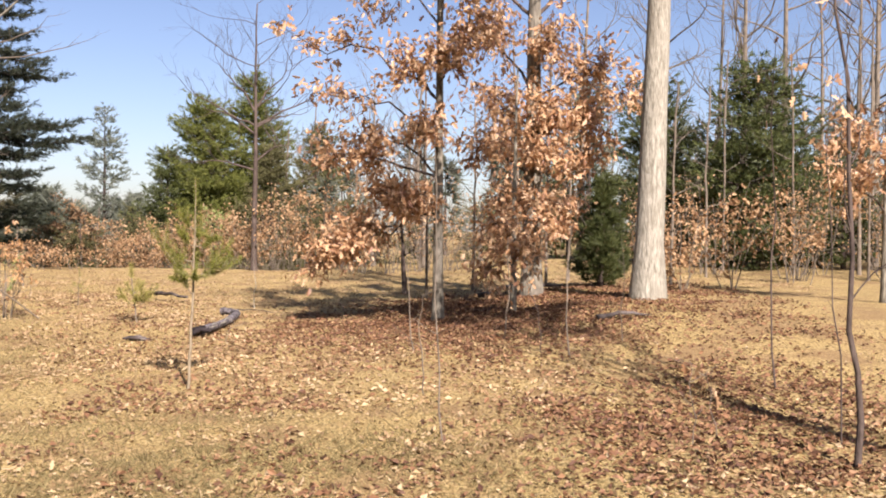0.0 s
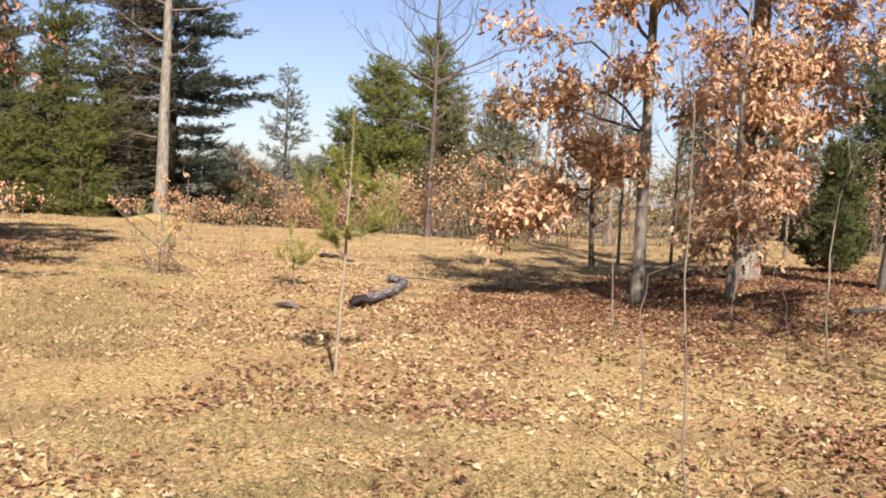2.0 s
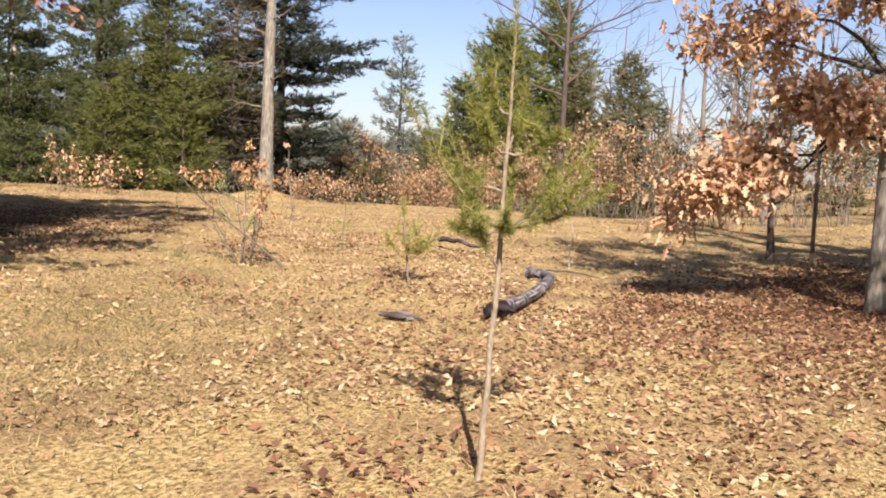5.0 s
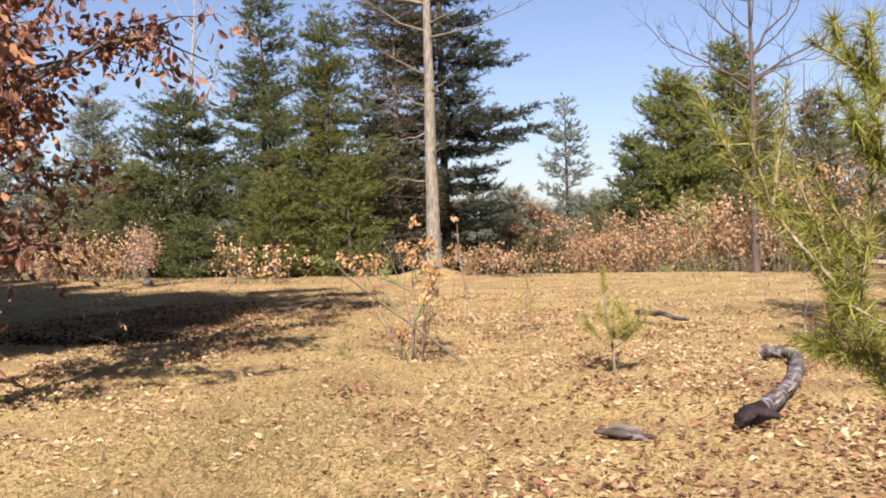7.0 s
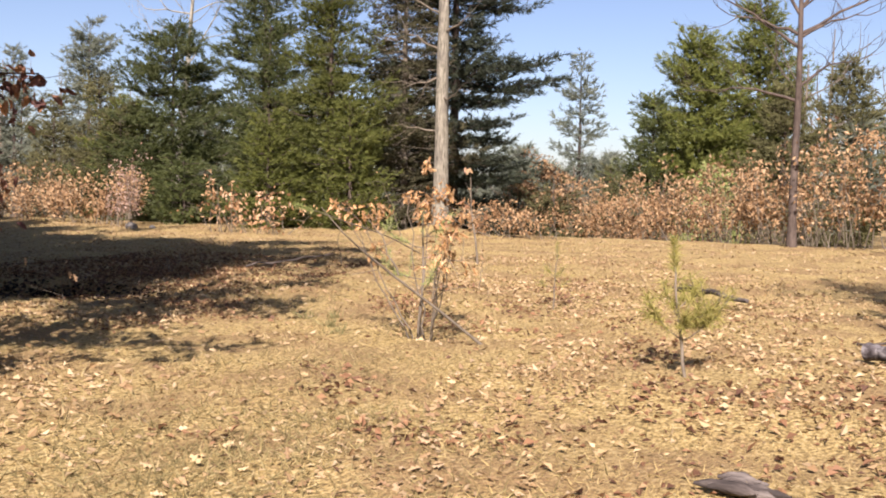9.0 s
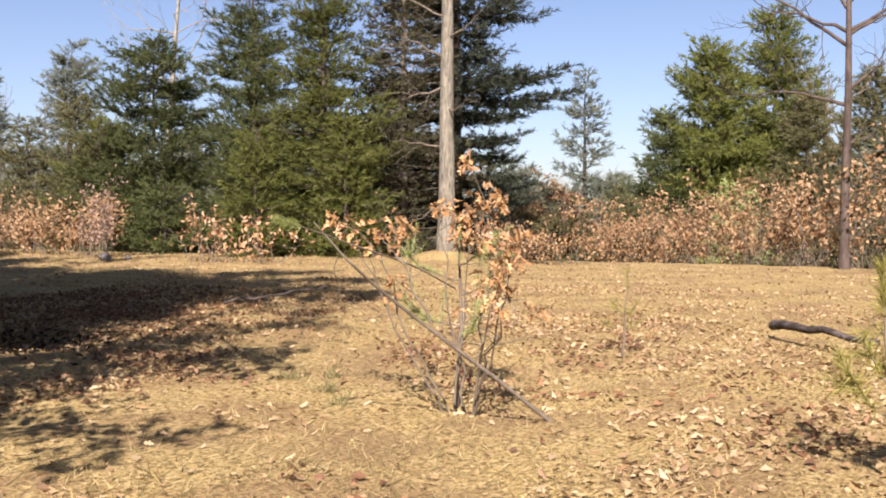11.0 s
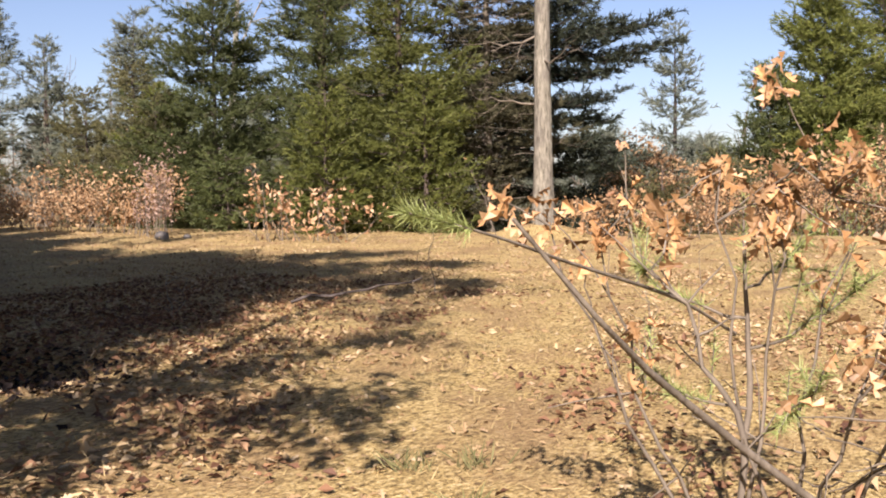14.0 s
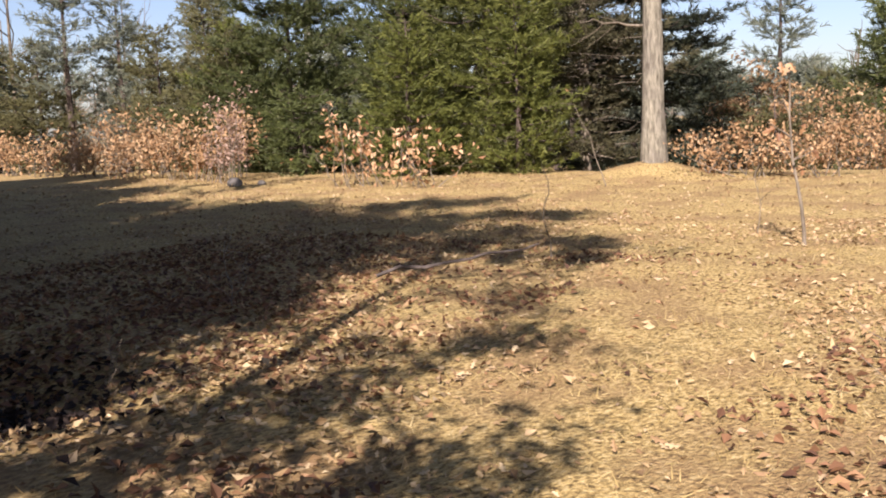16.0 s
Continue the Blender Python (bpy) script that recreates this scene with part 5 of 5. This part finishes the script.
# ---- thin saplings ----
for px, py, h, r, twigs, leaves, lean, tone, words in (
        (0.0, 7.3, 2.3, 0.008, 7, 0, (0.06, 0.1), M_TWIG, "thin straight bare sapling with small buds"),
        (-0.45, 12.6, 1.7, 0.010, 5, 0, (-0.05, 0), M_TWIG, "pale thin forked sapling"),
        (-0.2, 9.15, 1.0, 0.008, 4, 0, (0, 0), M_TWIG, "short bare twig standing in grass"),
        (0.78, 13.5, 1.6, 0.010, 6, 14, (0.05, 0), M_TWIG, "thin sapling with a few hanging leaves"),
        (1.15, 11.7, 1.1, 0.007, 6, 10, (-0.2, 0), M_DARKBARK, "crooked twig with curled leaves"),
        (1.48, 11.5, 2.1, 0.012, 5, 0, (0.12, 0), M_TWIG, "crooked pale sapling in dry grass"),
        (3.35, 9.65, 3.6, 0.010, 7, 4, (-0.16, 0.1), M_DARKBARK, "tall thin dark leafless sapling"),
        (3.09, 7.33, 3.0, 0.007, 6, 5, (0.02, 0.1), M_DARKBARK, "tall thin dark leafless sapling"),
        (2.3, 12.6, 1.4, 0.007, 3, 0, (0, 0), M_TWIG, "thin bare upright twig"),
        (1.9, 7.2, 0.7, 0.005, 5, 0, (0.05, 0), M_TWIG, "dry upright weed stalk"),
        (2.2, 7.6, 0.6, 0.005, 4, 4, (-0.05, 0), M_TWIG, "dry weed stalk with curled leaves"),
        (-4.1, 19.8, 1.0, 0.012, 2, 0, (0.02, 0), M_PALEBARK, "pale dead stick standing upright"),
        (-9.4, 21.1, 0.75, 0.006, 4, 3, (0, 0), M_TWIG, "small dry oak seedling"),
        (-13.1, 23.2, 0.9, 0.008, 5, 0, (0, 0), M_TWIG, "small forked dry stem"),
        (-11.2, 24.75, 1.7, 0.022, 9, 26, (-0.08, 0), M_TWIG, "small lone sapling with sparse leaves"),
        (-11.9, 25.5, 0.8, 0.006, 4, 0, (0, 0), M_TWIG, "small dry forked stem"),
        (-13.3, 18.5, 0.36, 0.003, 3, 0, (0.03, 0), M_TWIG, "pale dry weed stalk"),
        (-13.0, 18.3, 0.30, 0.003, 3, 0, (0.05, 0), M_TWIG, "pale dry weed stalk"),
        (-14.2, 20.2, 0.45, 0.003, 6, 0, (0.05, 0), M_PALEBARK, "pale dry forked weed"),
        (-14.6, 20.6, 0.5, 0.003, 4, 0, (-0.05, 0), M_PALEBARK, "pale dry weed stalk"),
        (-9.2, 19.4, 0.55, 0.007, 10, 4, (0, 0), M_TWIG, "twiggy low dry weed clump"),
        (-9.3, 19.5, 0.5, 0.006, 8, 2, (0.1, 0), M_TWIG, "twiggy low dry weed clump"),
        (-12.6, 16.8, 0.5, 0.005, 4, 3, (0, 0), M_TWIG, "small dry oak seedling"),
        (-3.2, 13.6, 0.35, 0.004, 2, 0, (0.05, 0), M_PALEBARK, "short pale grass stalk")):
    sapling("sapling", on_ground(px, py), h, r, words, 0.02 if h < 2 else 0.03, twigs, leaves, lean, tone)
dark = thing("sapling", on_ground(2.97, 6.75), "crooked dark sapling with knotted stem", "sapling", "thin saplings in the grass")
g = Geo()
tube(g, np.array([(0, 0, -0.05), (0.02, 0, 0.35), (0.0, 0.02, 0.70), (-0.07, 0.02, 1.0), (-0.05, 0.03, 1.55), (-0.09, 0.02, 2.1), (-0.10, 0.04, 2.8), (-0.20, 0.05, 3.3), (-0.22, 0.05, 4.0)]), np.linspace(0.026, 0.008, 9), 8, 0.10)
part("stem", g, M_DARKBARK, dark)
tips = []
for z0, wx in ((1.2, 0.5), (1.7, -0.5), (2.2, 0.6), (2.6, -0.4), (2.9, 0.5), (3.2, -0.6)):
    g = Geo()
    grow(g, (-0.07, 0.02, z0), (wx, rng.normal(0, 0.4), 0.8), 0.55, 0.007, 1, tips, 0.5, 3, 4)
    part("twig", g, M_DARKBARK, dark)
g = Geo()
p = np.repeat(np.array([t[0] for t in tips if t[0][2] > 2.0]), 2, 0)
scatter(g, "oak", p + rng.normal(0, 0.05, p.shape), rng.normal(0, 0.5, p.shape) + (0, 0, -0.6), 0.10)
part("foliage", g, M_OAKLEAF, dark, "a few withered leaves", "stuff")

# ---- dead wood and stone ----
log = thing("log", (0, 0, 0), "curved weathered grey log with a dark broken end", "log")
g = Geo()
knots = np.array([(-3.76, 14.18, -0.04), (-3.70, 14.62, -0.03), (-3.69, 15.35, -0.03), (-3.74, 16.2, -0.03), (-3.84, 17.05, -0.02), (-3.98, 17.45, -0.02), (-4.24, 17.62, -0.03)])
s = np.linspace(0, 6, 40)
line = np.stack([np.interp(s, range(7), knots[:, q]) for q in range(3)], 1)
for _ in range(3):
    line[1:-1] = (line[:-2] + 2 * line[1:-1] + line[2:]) / 4
tube(g, line, 0.064 + 0.007 * np.sin(s * 2.3) + rng.normal(0, 0.004, 40), 16, 0.07)
part("bark", g, M_LOG, log)
g = Geo()
tube(g, [(-3.72, 14.32, -0.03), (-3.76, 14.17, -0.02), (-3.79, 14.05, -0.03), (-3.80, 13.98, -0.05)], (0.058, 0.067, 0.062, 0.036), 13, 0.3)
tube(g, [(-3.80, 14.16, 0.01), (-3.70, 14.10, 0.0), (-3.61, 14.09, -0.01), (-3.56, 14.10, -0.02)], (0.034, 0.040, 0.034, 0.018), 10, 0.3)
part("broken_end", g, M_CHAR, log, "charred dark splintered end")
for n in range(7):
    g = Geo()
    k = int(rng.integers(4, 34))
    a = rng.uniform(0.2, 1.2)
    off = np.array((math.cos(a), 0, math.sin(a))) * 0.065
    tube(g, [line[k] + off, line[k + 2] + off * 1.02, line[k + 4] + off], (0.006, 0.016, 0.004), 5, 0.2)
    part("wood_strip", g, M_PALEBARK, log, "pale strip of bare weathered wood")
rotten = thing("log_fragment", on_ground(-4.42, 13.47, -0.01), "flat splintered piece of grey rotten wood", "wood")
for n in range(9):
    g = Geo()
    a = rng.uniform(-0.35, 0.35)
    c = np.array((rng.uniform(-0.09, 0.09), -0.10 + 0.027 * n, rng.uniform(-0.005, 0.035)))
    half = np.array((math.cos(a), math.sin(a), rng.uniform(-0.04, 0.06))) * rng.uniform(0.07, 0.16)
    tube(g, bend(c - half, c + half, 5, 0.01, 0.006), (0.008, 0.022, 0.026, 0.020, 0.006), 6, 0.2)
    part("splinter", g, M_ROT, rotten)
for pts, r, words in (([(-6.75, 21.6, 0.02), (-6.2, 20.9, 0.06), (-5.7, 20.5, 0.02)], 0.05, "fallen grey limb lying in the leaves"),
                      ([(2.2, 14.3, 0.24), (2.7, 14.5, 0.30), (3.1, 14.6, 0.26)], 0.04, "pale dead branch lying on the ground"),
                      ([(-13.9, 21.6, -0.04), (-13.2, 22.0, 0.06), (-12.7, 22.3, 0.18)], 0.018, "pale fallen branch in the shade"),
                      ([(-4.4, 18.5, -0.09), (-3.9, 18.4, -0.06), (-3.4, 18.2, -0.09)], 0.013, "thin dead branch lying in the grass"),
                      ([(0.6, 20.9, 0.1), (1.2, 20.7, 0.32), (2.4, 20.8, 0.36)], 0.05, "fallen limb behind the oak")):
    fallen = thing("fallen_branch", (0, 0, 0), words, "branch", "fallen branches")
    g = Geo()
    q = np.linspace(0, 2, 9)
    tube(g, np.stack([np.interp(q, range(3), np.array(pts)[:, c]) for c in range(3)], 1) + rng.normal(0, 0.012, (9, 3)), np.linspace(r, r * 0.5, 9), 7, 0.12)
    part("wood", g, M_ROT, fallen)
for px, py, s in ((-25.35, 30.2, 0.17), (-24.9, 30.6, 0.10)):
    bm = bmesh.new()
    bmesh.ops.create_icosphere(bm, subdivisions=3, radius=s)
    for vert in bm.verts:
        vert.co *= 1 + 0.35 * noise.noise(vert.co * 5)
        vert.co.z *= 0.8
    me = bpy.data.meshes.new("rock")
    bm.to_mesh(me)
    bm.free()
    me.materials.append(M_ROCK)
    stone = new("rock", me)
    stone.location = on_ground(px, py, -0.4 * s)
    tagged(stone, "grey boulder lying at the edge of the brush", "rock", "rocks")

# ---- woods all round ----
needles, stems = Geo(), Geo()
bare = Geo()
spots, ways, sizes = [], [], []
tips = []
for n in range(340):
    a = rng.uniform(0, 2 * np.pi)
    low = 1.0
    if n >= 300:
        t = math.radians(rng.uniform(9, 29))
        far_off = rng.uniform(50, 85)
        px, py, low = -4 - far_off * math.sin(t), 8 + far_off * math.cos(t), 0.5
    elif n < 210:
        px, py = (rng.uniform(-75, 40), rng.uniform(48, 95)) if n < 150 else (rng.uniform(-100, -48), rng.uniform(34, 80))
        bearing = math.degrees(math.atan2(-(px + 4), py - 8))
        low = 0.45 if 11 < bearing < 27 else 1.0
    else:
        far_off = rng.uniform(34, 70)
        px, py = -8 + far_off * math.cos(a), 14 + far_off * math.sin(a)
        if py > 24 and px > -50:
            continue
    h = rng.uniform(5, 9.5) * low
    foot = np.array((px, py, float(surface(np.array(px), np.array(py)))))
    if n % 3:
        tube(stems, [foot - (0, 0, 0.1), foot + (0, 0, h * 0.5), foot + (0, 0, h)], (0.13, 0.08, 0.02), 5, cap=False)
        m = 70
        u = rng.random(m) ** 0.8
        t = rng.uniform(0, 2 * np.pi, m)
        r = 0.27 * h * (1 - u) ** 0.8 * rng.uniform(0.3, 1, m)
        spots.append(foot + np.c_[np.cos(t) * r, np.sin(t) * r, h * (0.08 + 0.9 * u)])
        ways.append(np.c_[np.cos(t), np.sin(t), np.full(m, 0.3)])
        sizes.append(rng.uniform(0.6, 1.1, m))
    else:
        tube(bare, [foot - (0, 0, 0.1), foot + (0, 0, h * 0.6), foot + (0.2, 0, h * 1.3)], (0.15, 0.10, 0.03), 5, cap=False)
        for b in range(6):
            t = rng.uniform(0, 2 * np.pi)
            grow(bare, foot + (0, 0, h * rng.uniform(0.4, 1.1)), (math.cos(t), math.sin(t), 0.7), h * 0.3, 0.05, 1, tips, 0.5, 4, 3)
scatter(needles, "tuft", np.concatenate(spots), np.concatenate(ways), np.concatenate(sizes))
woods = thing("far_woods", (0, 0, 0), "distant mixed woods of pines and bare trees", "woods", kind="stuff")
part("trunks", stems, M_DARKBARK, woods, kind="stuff")
# crowns take the needle colour with haze mixed in
part("crowns", needles, M_HAZEPINE, woods, "distant pine crowns in a haze-paled grey-green", "stuff")
part("bare_trees", bare, M_TWIG, woods, "leafless distant trees", "stuff")

for px, py in ((-9.55, 17.3), (-9.3, 17.45), (-9.05, 16.95), (-8.7, 16.6)):
    g = Geo()
    n = 26
    d = np.c_[rng.normal(0, 0.5, (n, 2)), np.full(n, 0.8)]
    scatter(g, "blade", np.c_[rng.normal(0, 0.05, (n, 2)), np.zeros(n)], d, rng.uniform(0.06, 0.15, n))
    tuft = new("grass_tuft", g.mesh("grass_tuft", M_TUFT))
    tuft.location = on_ground(px, py, 0.0)
    tagged(tuft, "small tuft of fresh green grass", "grass", "green grass tufts", "stuff")
